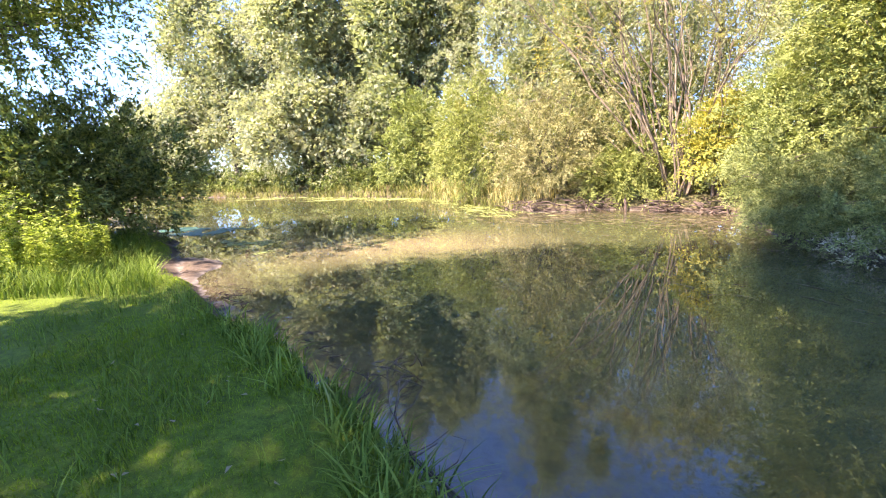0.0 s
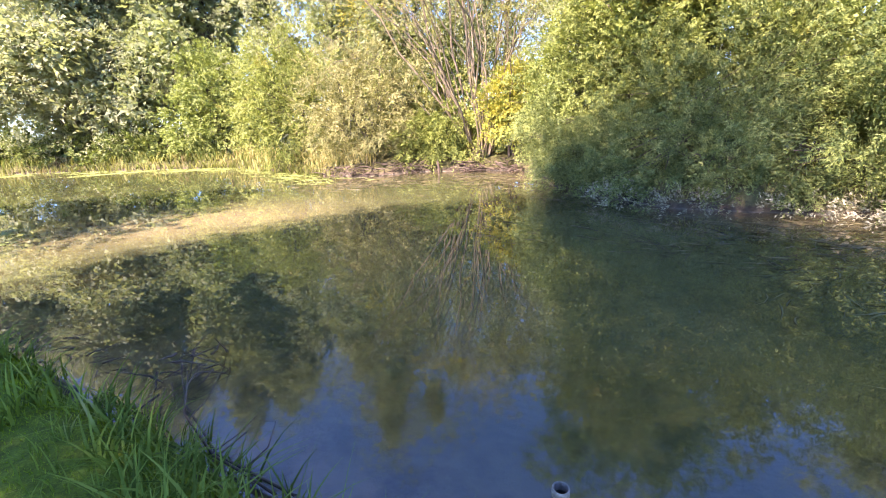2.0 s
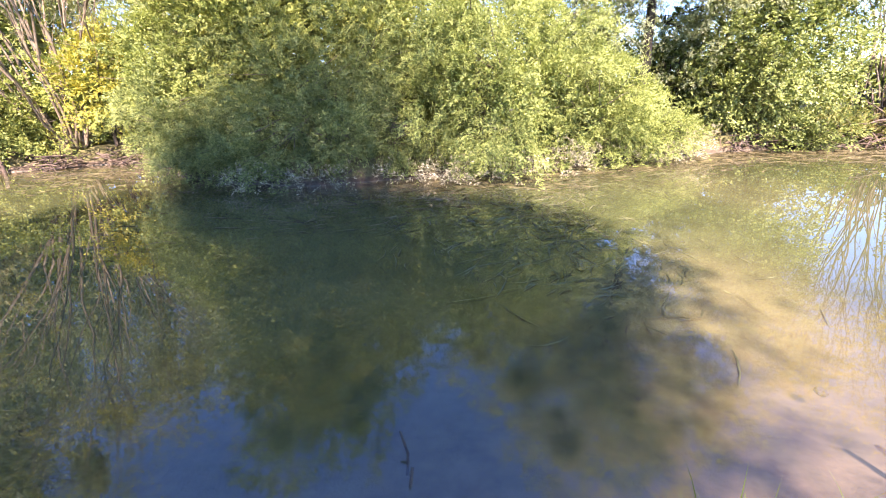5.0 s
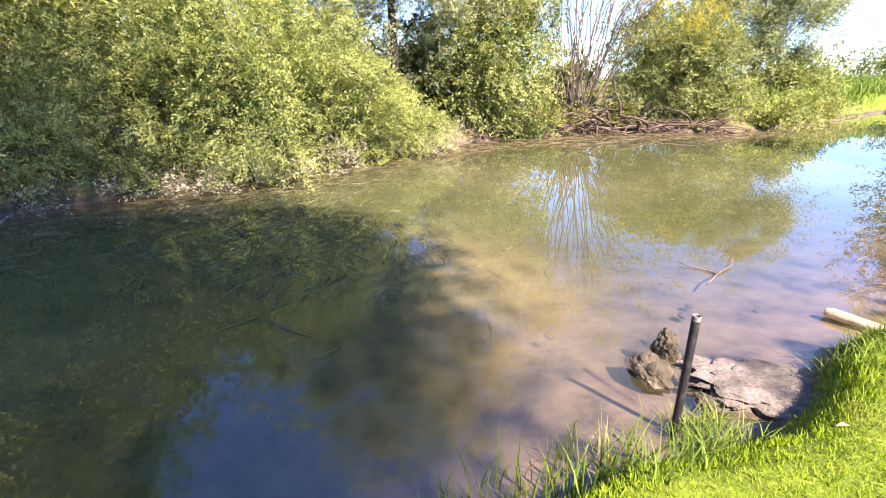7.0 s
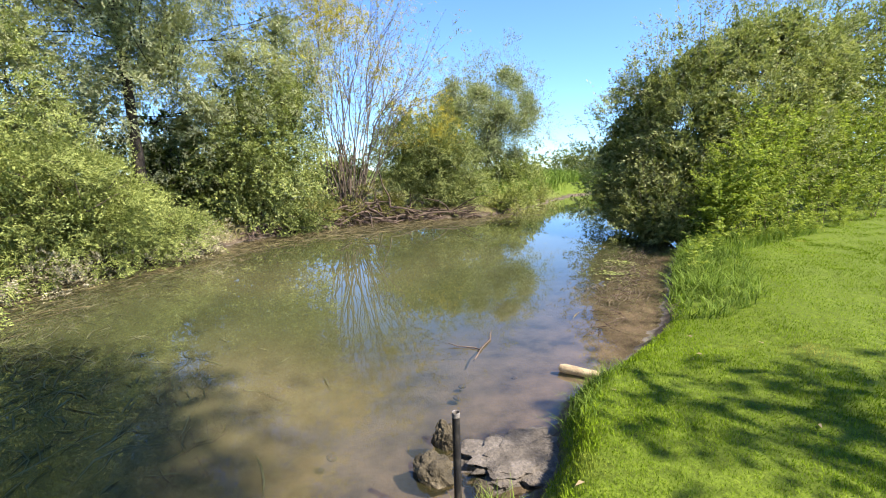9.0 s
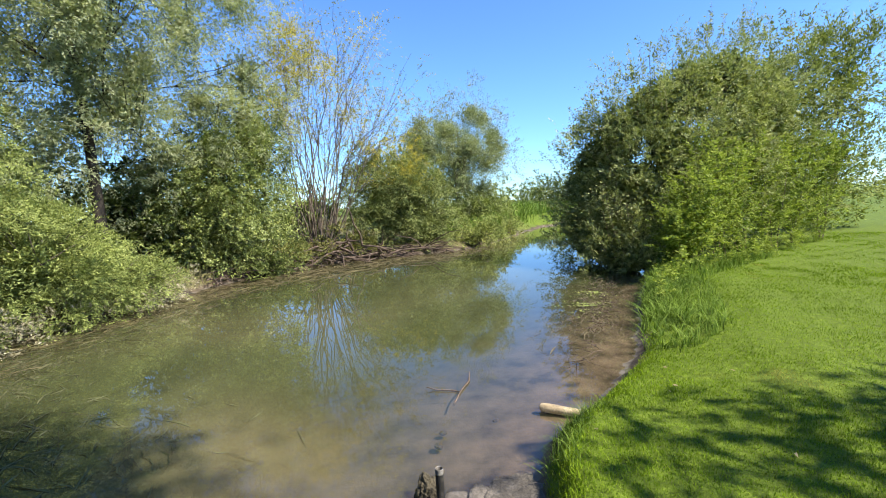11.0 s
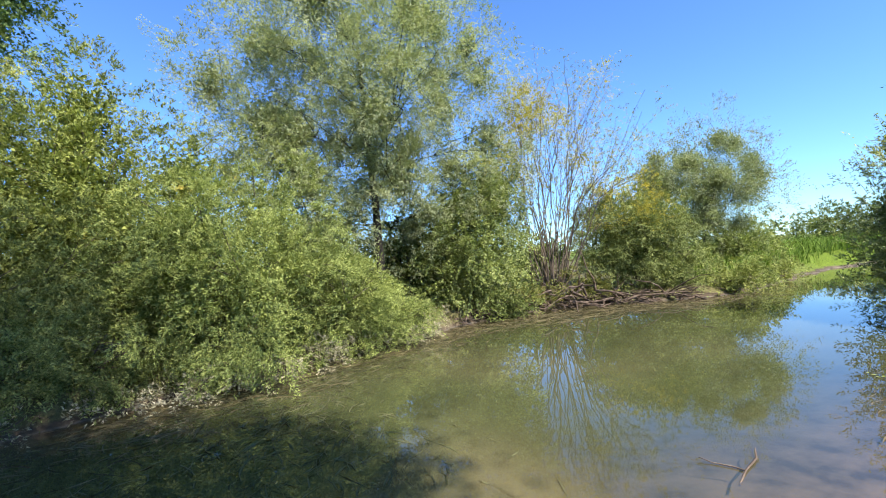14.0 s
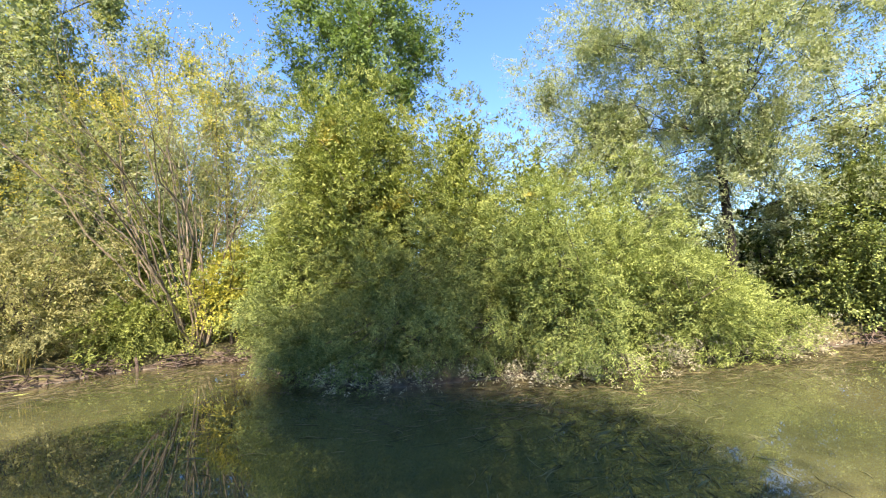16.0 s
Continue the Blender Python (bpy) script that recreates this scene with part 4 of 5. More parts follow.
rng = np.random.default_rng(51)
lob_a = [(8.4, -12.6, 1.8, 1.7, 1.9, 1.8), (9.2, -11.7, 2.2, 0.9, 1.0, 1.2), (9.4, -11.5, 1.1, 0.7, 0.8, 0.8), (8.8, -11.8, 2.9, 1.1, 1.1, 1.2), (8.4, -12.2, 3.7, 1.2, 1.2, 1.3), (7.7, -12.9, 4.3, 1.3, 1.3, 1.4), (7.1, -13.8, 4.8, 1.3, 1.3, 1.4),
         (7.6, -11.6, 2.0, 1.1, 0.9, 1.3), (6.9, -12.3, 3.0, 1.1, 1.0, 1.4), (9.2, -12.8, 3.0, 1.2, 1.2, 1.2), (8.1, -11.2, 1.2, 1.0, 0.7, 0.8), (6.7, -14.9, 5.0, 1.3, 1.4, 1.5), (6.4, -13.4, 2.4, 1.1, 1.3, 1.6), (6.3, -15.0, 3.2, 1.2, 1.4, 1.9), (6.2, -16.4, 4.4, 1.3, 1.4, 1.8), (9.1, -11.7, 0.8, 0.7, 0.8, 0.7), (8.6, -11.2, 0.6, 0.8, 0.7, 0.55), (8.0, -10.8, 0.7, 0.8, 0.6, 0.6), (7.4, -10.8, 0.9, 0.7, 0.6, 0.7), (7.3, -10.6, 0.3, 0.8, 0.6, 0.4), (6.8, -10.5, 0.35, 0.7, 0.6, 0.45), (7.9, -11.6, 0.3, 0.9, 0.7, 0.4), (9.4, -12.0, 0.5, 0.7, 0.7, 0.45), (8.8, -11.6, 0.35, 0.8, 0.6, 0.35), (7.9, -11.0, 0.35, 0.9, 0.6, 0.35), (7.0, -10.7, 0.5, 0.6, 0.5, 0.5)]
sallow = make_tree("willow_bush", "large grey-green sallow bush with upright shoots at the lawn's end", "bush", (7.6, -13.2, gz(7.6, -13.2)), lob_a, 51, SALLOW, 6000, 12, (0.1, 0.032), stems=5, trunk=0.05, twig_len=0.42, droop=0.0,
                   gap=0.35, gap_size=0.6, bough=0.6, shell=0.4, inner=0.6, light=0.3, backing=(1.9, 3.6), open_side=(-0.5, 0.86))
la = np.array(lob_a)[rng.integers(1, len(lob_a), 420)]
dr = rng.normal(0, 1, (420, 3))
dr[:, 2] = np.abs(dr[:, 2]) + 0.2
dr /= np.linalg.norm(dr, axis=1)[:, None]
s0 = la[:, :3] + dr * la[:, 3:6] * 0.85 - np.array(sallow.location)
s1 = s0 + (dr * 0.7 + np.array([0, 0, 0.75])) * rng.uniform(0.3, 0.85, (420, 1))
paths, v, f = leafy_shoots(rng, s0, s1, np.zeros(420), 26, 0.125, 0.034)
tagged(mesh_obj("twig_spray", *tubes(paths, 3), PALE_BARK, sallow), kind="stuff")
mesh_obj("outer_foliage", v, f, SALLOW, sallow, "pale-backed leaves on upright shoots")
bush("willow_bush", "tall yellow-green sallow behind the lawn", (6.6, -19.6, 4.2), (2.6, 2.6, 4.4), 52, BUSH_OLIVE, 2600, 12, (0.15, 0.05), n=13, gap=0.4, trunk=0.07, twig_len=0.55, droop=-0.1)
for i, (sx, sy, sh, sw) in enumerate(((5.6, -10.2, 1.2, 0.95), (5.7, -10.9, 1.7, 1.1), (5.7, -11.4, 2.2, 1.2), (5.6, -12.3, 2.5, 1.25), (5.5, -13.3, 2.6, 1.25), (5.3, -14.4, 2.9, 1.3), (5.1, -15.6, 3.0, 1.3), (4.8, -16.8, 3.1, 1.3))):
    sapling("bright green ash sapling with arching feathery shoots", sx, sy, sh, sw, 132, 530 + i, "saplings at the lawn edge")
bush("elder_bush", "dark leafy bush at the lawn's end", (-8.9, 10.8, 1.9), (2.4, 2.4, 2.2), 54, BUSH_DARK, 2400, 11, (0.13, 0.06), n=11, gap=0.25)
make_tree("field_maple", "dark overhanging tree above the lawn", "tree", (-11.5, 9.0, gz(-11.5, 9.0)), lobed(np.random.default_rng(55), (-9.6, 9.6, 6.3), (3.6, 3.4, 3.2), 15, (0.3, 0.45), 0.7), 55,
          SHADE_LEAF, 2800, 11, (0.13, 0.075), trunk=0.26, twig_len=0.6, droop=0.25, gap=0.55)
def within(outline, g):
    """Which of the points g lie inside an outline."""
    P = np.array(outline, float)
    ins = np.zeros(len(g), bool)
    for (ax, ay), (bx, by) in zip(P, np.roll(P, -1, axis=0)):
        cross = (ay > g[:, 1]) != (by > g[:, 1])
        ins ^= cross & (g[:, 0] < (bx - ax) * (g[:, 1] - ay) / (by - ay + 1e-9) + ax)
    return ins


def broad_tree(label, base, outline, low, high, leaves, seed, soft=0.4):
    """A wide-crowned tree out of view, thinning out to its rim; the outline is the ground to be shaded, and the leaves
    are set up-sun of it.
    """
    rng = np.random.default_rng(seed)
    P = np.array(outline, float)
    drop = np.array([SUN.x / SUN.z, SUN.y / SUN.z])
    g = rng.uniform(P.min(0), P.max(0), (leaves * 3, 2))
    g = g[within(outline, g)]
    # leaves left out for gaps in the lawn's shade and thinner shade on the far bank
    g = g[(g[:, 0] < 6.8) | (rng.uniform(0, 1, len(g)) < np.where(g[:, 1] > 4.4, 0.48, 0.36))]
    g = g[(g[:, 0] + 0.7 * g[:, 1] > 1.6) | (waves(rng, np.concatenate([g, g[:, :1] * 0], 1), 0.32) > 0.05)][:leaves]
    h = low + (high - low) * rng.uniform(0, 1, len(g)) ** 0.8
    pos = np.concatenate([g + drop * h[:, None] + rng.normal(0, 1, g.shape) * np.where(g[:, :1] > 6.8, 2.4 * soft, soft), h[:, None]], 1)
    tree = make_tree("field_maple", label, "tree", (*base, gz(*base)), [(*p, 0.7, 0.7, 0.5) for p in pos[::len(pos) // 34]], seed, SHADE_LEAF, 300, 8, (0.15, 0.1), trunk=0.3, twig_len=0.4, inner=0.0, bough=0.0)
    # these leaves have no boughs of their own; they only shape the cast shade
    v, f = leaf_cloud(rng, pos - np.array(tree.location), rng.normal(0, 1, pos.shape), 0.16, 0.105)
    mesh_obj("shade_crown", v, f, SHADE_LEAF, tree, "foliage placed to cast the outlined shade")
    return tree


SHADED = [(-4.4, 0.7), (1.9, 0.2), (2.6, -0.25), (3.6, -0.05), (4.7, -0.1), (5.8, 0.5), (6.7, 1.9), (7.6, 3.5), (9.0, 5.0), (10.0, 7.0), (8.8, 8.5), (6.0, 8.2), (4.0, 7.5), (2.6, 8.5), (-0.9, 7.6), (-2.8, 6.5), (-4.3, 5.0)]
broad_tree("tall broadleaf tree shading the lawn", (-7.4, -1.7), SHADED, 12.0, 15.0, 104000, 56, 0.45)
broad_tree("broadleaf tree casting dappled shade on the lawn", (-4.2, -7.6), [(2.7, -3.5), (2.3, -4.1), (2.1, -5.2), (1.2, -6.3), (-1.5, -6.6), (-2.0, -2.6), (0.6, -1.7), (1.4, -1.9), (2.0, -2.4), (2.5, -2.9)], 6.2, 7.4, 1750, 57, 0.25)
# out of view, added only for the shade it casts on the upper lawn
make_tree("field_maple", "broadleaf tree shading the upper lawn", "tree", (-9.6, -0.9, gz(-9.6, -0.9)), lobed(np.random.default_rng(58), (-8.4, -0.2, 6.2), (3.0, 3.0, 2.6), 12, (0.3, 0.42), 0.75), 58,
          SHADE_LEAF, 1500, 10, (0.16, 0.1), trunk=0.2, twig_len=0.7, gap=0.45, inner=0.1)
# thickets that close the far bank
for k, (x, y, w, h, lf) in enumerate(((-29.5, 43, 2.6, 3.6, WILLOW_PALE), (-25, 39.5, 2.4, 3.0, WILLOW_PALE), (-20.5, 36.5, 2.6, 3.4, BUSH_OLIVE), (-16.5, 34, 2.4, 2.8, WILLOW_PALE), (-12.3, 31.8, 2.4, 3.2, WILLOW_PALE),
                                      (-8.6, 30, 2.2, 3.2, WILLOW_PALE), (-5.2, 27.8, 2.2, 3.0, WILLOW_GREY), (-3.0, 26.4, 1.8, 3.4, WILLOW_GREY), (0.9, 23.4, 2.0, 3.6, BUSH_OLIVE), (5.6, 19.6, 2.4, 3.8, BUSH_OLIVE), (7.0, 16.6, 1.9, 2.8, BUSH_OLIVE),
                                      (9.6, 14.6, 2.0, 3.0, BUSH_BRIGHT), (12.2, 9.5, 2.4, 3.6, BUSH_OLIVE), (13.4, 5.6, 1.8, 2.8, BUSH_OLIVE), (14.6, 2.6, 1.7, 3.2, BUSH_DARK), (15.6, -0.7, 1.6, 3.4, BUSH_DARK),
                                      (18.0, -3.4, 1.6, 2.0, BUSH_OLIVE), (18.5, 2.3, 3.0, 4.4, BUSH_DARK), (19.0, -1.7, 2.8, 3.8, BUSH_OLIVE), (-13.5, 13.5, 2.6, 4.0, BUSH_DARK), (-16, 10.5, 2.6, 4.0, BUSH_DARK), (21.5, -7.0, 2.4, 2.6, BUSH_OLIVE), (21.6, -14.5, 2.2, 1.8, BUSH_BRIGHT))):
    if y > 24:
        h, lf = h * 0.6, BUSH_DARK
    bush("bank_thicket", "leafy green thicket along the far bank", (x, y, h * 0.48), (w, w * 0.85, h * 0.56), 100 + k, lf, 380 if k % 2 else 500, 10, (0.2, 0.085), n=9, gap=0.35, stems=3, group="thickets on the far bank")


# ---- many-stemmed leaning willows ----
BROWN_STEM = rough_mat("brown_stem", (0.06, 0.047, 0.035), (0.12, 0.095, 0.07), (0.2, 0.165, 0.125), 6.0, 0.85, 0.4, 0.004)


def dry_willow(label, base, seed, stems, height, spread, tilt, leaf_twigs, leaf_z, green=0, tufts=()):
    """Bare pale stems fanned out from one stool, with leaves at their tips."""
    rng = np.random.default_rng(seed)
    root = new("pollard_willow")
    root.location = (*base, gz(*base))
    tips = []
    for i in range(stems):
        a = i * 2.4 + rng.uniform(0, 0.8)
        k = math.sqrt(rng.uniform(0.03, 1))
        end = np.array([math.cos(a) * spread * k + tilt[0], math.sin(a) * spread * k + tilt[1], height * rng.uniform(0.7, 1.0) * (1 - 0.5 * k * k)])
        p = wander(rng, (math.cos(a) * 0.25, math.sin(a) * 0.25, -0.1), end, rng.uniform(0.02, 0.05) * (1.0 if seed == 61 else 0.6), 0.005, 9, 0.2, 0.16)
        st = mesh_obj("stem", *tubes([p], 6), PALE_BARK if seed == 61 else BROWN_STEM, root, smooth=True)
        for q in range(6):
            s = p[int(rng.integers(3, 9))]
            e = s[:3] + (rng.normal(0, 0.35, 3) + (end / np.linalg.norm(end))) * height * rng.uniform(0.1, 0.24)
            mesh_obj("shoot", *tubes([wander(rng, s[:3], e, max(s[3] * 0.4, 0.008), 0.004, 5, 0.1)], 4), PALE_BARK if seed == 61 else BROWN_STEM, st)
            tips.append(e)
        tips.append(end)
    high = np.array([t for t in tips if t[2] > leaf_z * height and rng.uniform(0, 1) < 0.4])
    v, f = crown(rng, [(*t, 0.5, 0.5, 0.55) for t in high], int(leaf_twigs * 1.4), 8, 0.085, 0.028, 0.35, 0.2, 0.3, 0.4, 0.9, 0.02, 0.0, 0.0)
    mesh_obj("crown", v, f, YELLOW_LEAF, root, "sparse yellowing leaves")
    if tufts:
        b = root.location
        v, f = crown(rng, [(x - b[0], y - b[1], z - b[2], r, r, r) for x, y, z, r in tufts], (150 if seed == 62 else 80) * len(tufts), 9, 0.09, 0.034, 0.35, 0.2, 0.4, 0.4, 0.8, 0.02, 0.0, 0.0)
        mesh_obj("yellow_tuft", v, f, YELLOW_LEAF, root, "tufts of yellow autumn leaves")
    if green:
        v, f = crown(rng, [(*t, 0.5, 0.5, 0.5) for t in tips], green, 9, 0.1, 0.03, 0.4, 0.2, 0.3, 0.4, 0.9, 0.02, 0.0, 0.0)
        mesh_obj("crown", v, f, POLLARD_LEAF, root, "thin yellowish green leaves")
    return tagged(root, label, "tree")


TUFTS_A = [(7.1, 14.6, 8.3, 0.8), (7.6, 14.4, 9.1, 0.8), (6.4, 14.9, 7.4, 0.7), (8.3, 14.0, 7.9, 0.7), (5.5, 15.2, 8.1, 0.7), (4.1, 15.6, 5.1, 0.6)]
TUFTS_B = [(17.3, -5.3, 8.0, 0.6), (17.2, -5.9, 8.1, 0.5), (17.2, -5.6, 7.2, 0.6), (17.2, -6.4, 7.4, 0.5), (17.3, -5.2, 6.6, 0.6), (17.0, -7.0, 6.9, 0.45), (17.1, -4.9, 5.2, 0.5), (16.6, -7.6, 5.2, 0.4)]
dry_willow("many-stemmed pale willow with sparse yellow leaves", (7.4, 13.7), 61, 34, 9.4, 3.9, (-1.5, 0.5), 220, 0.55, 1700, TUFTS_A)
dry_willow("half-bare willow with fanned stems and yellow tips", (16.5, -6.0), 62, 44, 8.4, 3.2, (0.3, -0.3), 700, 0.5, 1000, TUFTS_B)
bush("willow_bush", "yellow-leaved willow shoots by the inlet", (8.0, 12.6, 2.0), (1.0, 0.8, 1.2), 63, BUSH_YELLOWING, 1100, 11, (0.11, 0.042), n=10, base=(8.1, 13.0), gap=0.5, droop=0.2)


# ---- dead wood along the bank ----
def tangle(name, label, pts, count, length, seed, r=0.008, category="dead branches", high=0.35):
    rng = np.random.default_rng(seed)
    P = np.array(pts, float)
    paths = []
    for i in range(count):
        k = rng.uniform(0, len(P) - 1.001)
        c = P[int(k)] + (P[int(k) + 1] - P[int(k)]) * (k % 1)
        a = np.array([c[0] + rng.normal(0, 0.12), c[1] + rng.normal(0, 0.12), rng.uniform(0.0, high)])
        d = rng.normal(0, 1, 3) * np.array([1, 1, 0.35])
        d[2] -= 0.12
        e = a + d / np.linalg.norm(d) * length * rng.uniform(0.4, 1.2)
        e[2] = max(e[2], -0.05)
        paths.append(wander(rng, a, e, r * rng.uniform(0.7, 2.2), r * 0.5, 5, 0.16, 0.05 if high > 0.1 else 0.0))
    v, f = tubes(paths, 4)
    return tagged(mesh_obj(name, v, f, DEAD_TWIG), label, category, kind="stuff")


tangle("dead_branches", "tangle of bare brown roots at the waterline", [(2.4, 15.4), (2.9, 14.5), (3.9, 14.3), (5.0, 14.4), (5.8, 14.0)], 190, 0.6, 71, 0.011)
tangle("exposed_roots", "dark exposed roots under the inlet bank", [(6.3, 13.5), (7.1, 12.9), (7.9, 12.0)], 90, 0.6, 72, 0.014)
tangle("dead_branches", "bare branches trailing into the water", [(15.1, -4.3), (15.7, -6.0), (15.6, -8.4), (15.2, -10.6)], 170, 1.3, 73, 0.017)
tangle("dead_limbs", "long fallen limbs sprawling over the waterline", [(15.4, -5.6), (15.5, -6.8), (15.2, -8.4)], 46, 2.0, 77, 0.024, high=0.75)
tangle("dead_branches", "bare roots below the dark bush", [(13.3, -1.8), (14.3, -2.9), (15.2, -4.2)], 80, 0.6, 74, 0.012)
tangle("dead_branches", "grey twigs under the bright willow bush", [(9.3, 2.2), (10.4, 1.4), (11.6, 0.0)], 110, 0.4, 75, 0.006)
tangle("dead_branches", "grey twigs under the drooping bush", [(6.8, 6.6), (6.9, 5.6), (7.6, 4.7)], 60, 0.35, 76, 0.006)


# ---- grass ----
def blades(rng, x, y, height, width, lean, rows=3, zoff=0.0, low=0.05):
    """Bent grass blades, each a narrow tapering strip."""
    n = len(x)
    z, _ = ground_height(x, y)
    ok = z > low
    x, y, z, height, width = x[ok], y[ok], z[ok], height[ok], width[ok]
    n = len(x)
    a = rng.uniform(0, 2 * np.pi, n)
    side = np.stack([np.cos(a), np.sin(a), np.zeros(n)], 1)
    b = a + np.pi / 2 + rng.normal(0, 0.5, n)
    way = np.stack([np.cos(b), np.sin(b), np.zeros(n)], 1) * (lean * rng.uniform(0.2, 1.4, n) * height)[:, None]
    base = np.stack([x, y, z + zoff - 0.01], 1)
    V = []
    for i in range(rows):
        s = i / rows
        c = base + way * s ** 2 + np.array([0, 0, 1.0]) * (height * s * (1 - 0.22 * lean * s))[:, None]
        w = (width * (1 - s ** 1.6) * 0.5)[:, None]
        V += [c - side * w, c + side * w]
    V.append(base + way + np.array([0, 0, 1.0]) * (height * (1 - 0.25 * lean))[:, None])
    k = 2 * rows + 1
    verts = np.stack(V, 1).reshape(-1, 3)
    o = (np.arange(n) * k)[:, None]
    tri = []
    for i in range(rows - 1):
        tri += [[2 * i, 2 * i + 1, 2 * i + 3], [2 * i, 2 * i + 3, 2 * i + 2]]
    tri.append([2 * rows - 2, 2 * rows - 1, 2 * rows])
    faces = (o[:, :, None] + np.array(tri)[None]).reshape(-1, 3)
    return verts, faces


def along_shore(rng, first, last, count, lo, hi):
    """Points spread along a stretch of the water's edge."""
    P = np.array(SHORE[first:last + 1], float)
    ln = np.linalg.norm(np.diff(P, axis=0), axis=1)
    i = rng.choice(len(ln), count, p=ln / ln.sum())
    c = P[i] + (P[i + 1] - P[i]) * rng.uniform(0, 1, (count, 1)) + rng.uniform(-hi, hi, (count, 2))
    sd = shore_distance(c[:, 0], c[:, 1])
    ok = (sd > lo) & (sd < hi)
    return c[ok, 0], c[ok, 1], sd[ok]


def scatter(rng, box, count, lo, hi, clump=0.0, size=0.4):
    x, y = rng.uniform(box[0], box[1], count), rng.uniform(box[2], box[3], count)
    sd = shore_distance(x, y)
    ok = (sd > lo) & (sd < hi)
    if clump:
        ok &= waves(rng, np.stack([x, y, x * 0], 1), size) > clump - 1.0
    return x[ok], y[ok], sd[ok]


def lawn():
    rng = np.random.default_rng(80)
    sets = []
    for box, count in (((-3.6, 1.2, 0.6, 4.6), 84000), ((-8.0, 0.0, 3.0, 10.5), 46000), ((0.2, 4.4, -8.5, -0.6), 400000), ((0.4, 5.2, -11.5, -3.7), 74000), ((0.0, 5.2, -18.5, -11.5), 24000)):
        x, y, sd = scatter(rng, box, count, 0.07, 30)
        if count == 400000:
            # thinning out with distance
            thin = rng.uniform(0, 1, len(x)) < np.exp(np.minimum(y + 2.6 + 0.25 * waves(rng, np.stack([x, y, x * 0], 1), 0.5), 0) / 1.5)
            x, y = x[thin], y[thin]
        bare = dent(x, y) < 0.35 + 0.2 * rng.uniform(0, 1, len(x))
        x, y = x[bare], y[bare]
        far = np.hypot(x, y)
        h = rng.uniform(0.016, 0.046, len(x)) * (1 + 0.25 * waves(rng, np.stack([x, y, x * 0], 1), 0.35))
        sets.append(blades(rng, x, y, h, 0.0036 + 0.0009 * far, 0.55, 1, 0.0, 0.07))
    v, f, o = [], [], 0
    for a, b in sets:
        v.append(a)
        f.append(b + o)
        o += len(a)
    tagged(mesh_obj("lawn_grass", np.concatenate(v), np.concatenate(f), GRASS_BLADE), "short mown bright green lawn grass", "grass", kind="stuff")


lawn()


def long_grass(label, box, count, lo, hi, h, width, seed, material=LONG_GRASS, clump=0.0, size=0.3, lean=0.7, low=0.05):
    rng = np.random.default_rng(seed)
    x, y, sd = along_shore(rng, *box, count, lo, hi) if len(box) == 2 else scatter(rng, box, count, lo, hi, clump, size)
    v, f = blades(rng, x, y, rng.uniform(h[0], h[1], len(x)), np.full(len(x), width) * rng.uniform(0.6, 1.2, len(x)), lean, 4 if width < 0.02 else 2, 0.0, low)
    return tagged(mesh_obj("tall_grass", v, f, material), label, "grass", kind="stuff")


long_grass("long green grass on the edge of the near bank", (-2.6, 1.4, 0.7, 4.6), 12000, -0.1, 0.55, (0.1, 0.34), 0.017, 81, clump=0.7, size=0.2, lean=1.0, low=-0.1)
long_grass("scattered taller grass in the shaded lawn", (-4.5, 0.6, 1.2, 6.5), 9000, 0.3, 2.2, (0.08, 0.24), 0.009, 82, clump=0.9, size=0.25)
long_grass("long green grass beside the pipes", (1.0, 2.5, -1.4, 0.9), 3400, -0.05, 0.35, (0.09, 0.22), 0.009, 83, clump=0.5)
long_grass("upright reedy grass growing out of the shallows", (1.7, 2.35, -1.35, -0.15), 420, -0.2, 0.2, (0.14, 0.36), 0.01, 99, clump=0.3, lean=0.45, low=-0.3)
long_grass("grass tuft hanging over the stony edge", (2.0, 3.2, -3.4, -2.5), 2600, -0.02, 0.3, (0.06, 0.16), 0.006, 84, lean=1.1)
long_grass("small grass tufts along the lawn edge", (2.2, 4.0, -5.4, -3.2), 3000, -0.04, 0.25, (0.05, 0.14), 0.006, 85, clump=0.7)
long_grass("small grass tuft at the foot of the pipe", (2.1, 2.44, -1.86, -1.5), 340, -0.3, 0.4, (0.08, 0.2), 0.009, 94, lean=0.9, low=-0.1)
long_grass("bright green sedge hanging over the water's edge", (3.2, 6.4, -10.0, -6.3), 10000, 0.02, 0.75, (0.14, 0.4), 0.017, 86, clump=0.2, size=0.12, lean=1.1)
long_grass("tufts of sedge spreading into the lawn", (3.0, 5.4, -9.0, -5.2), 6500, 0.0, 1.2, (0.1, 0.3), 0.014, 102, clump=0.95, size=0.1, lean=1.1)
long_grass("low rough grass under the saplings", (4.6, 7.6, -17.5, -8.4), 9000, 0.0, 3.0, (0.1, 0.35), 0.014, 93, clump=0.4, size=0.5)
long_grass("lush grass round the tall herbs", (-9.0, -4.0, 5.6, 11.2), 12000, 0.5, 3.6, (0.2, 0.5), 0.014, 87, clump=0.5, size=0.6)
long_grass("rough green grass on the far bank", (-33, 1.5, 16, 46), 16000, 0.2, 1.8, (0.35, 0.9), 0.04, 88, clump=0.3, size=1.2)
long_grass("rough grass along the far water line", (0, 9), 9000, -0.3, 0.9, (0.25, 0.65), 0.045, 101, UNDERGROWTH, low=-0.3)
long_grass("dry pale reeds at the pool's corner", (-1.2, 4.2, 14.6, 23.0), 6000, -0.05, 0.7, (0.4, 1.1), 0.022, 89, DRY_GRASS, 0.6, 0.8)
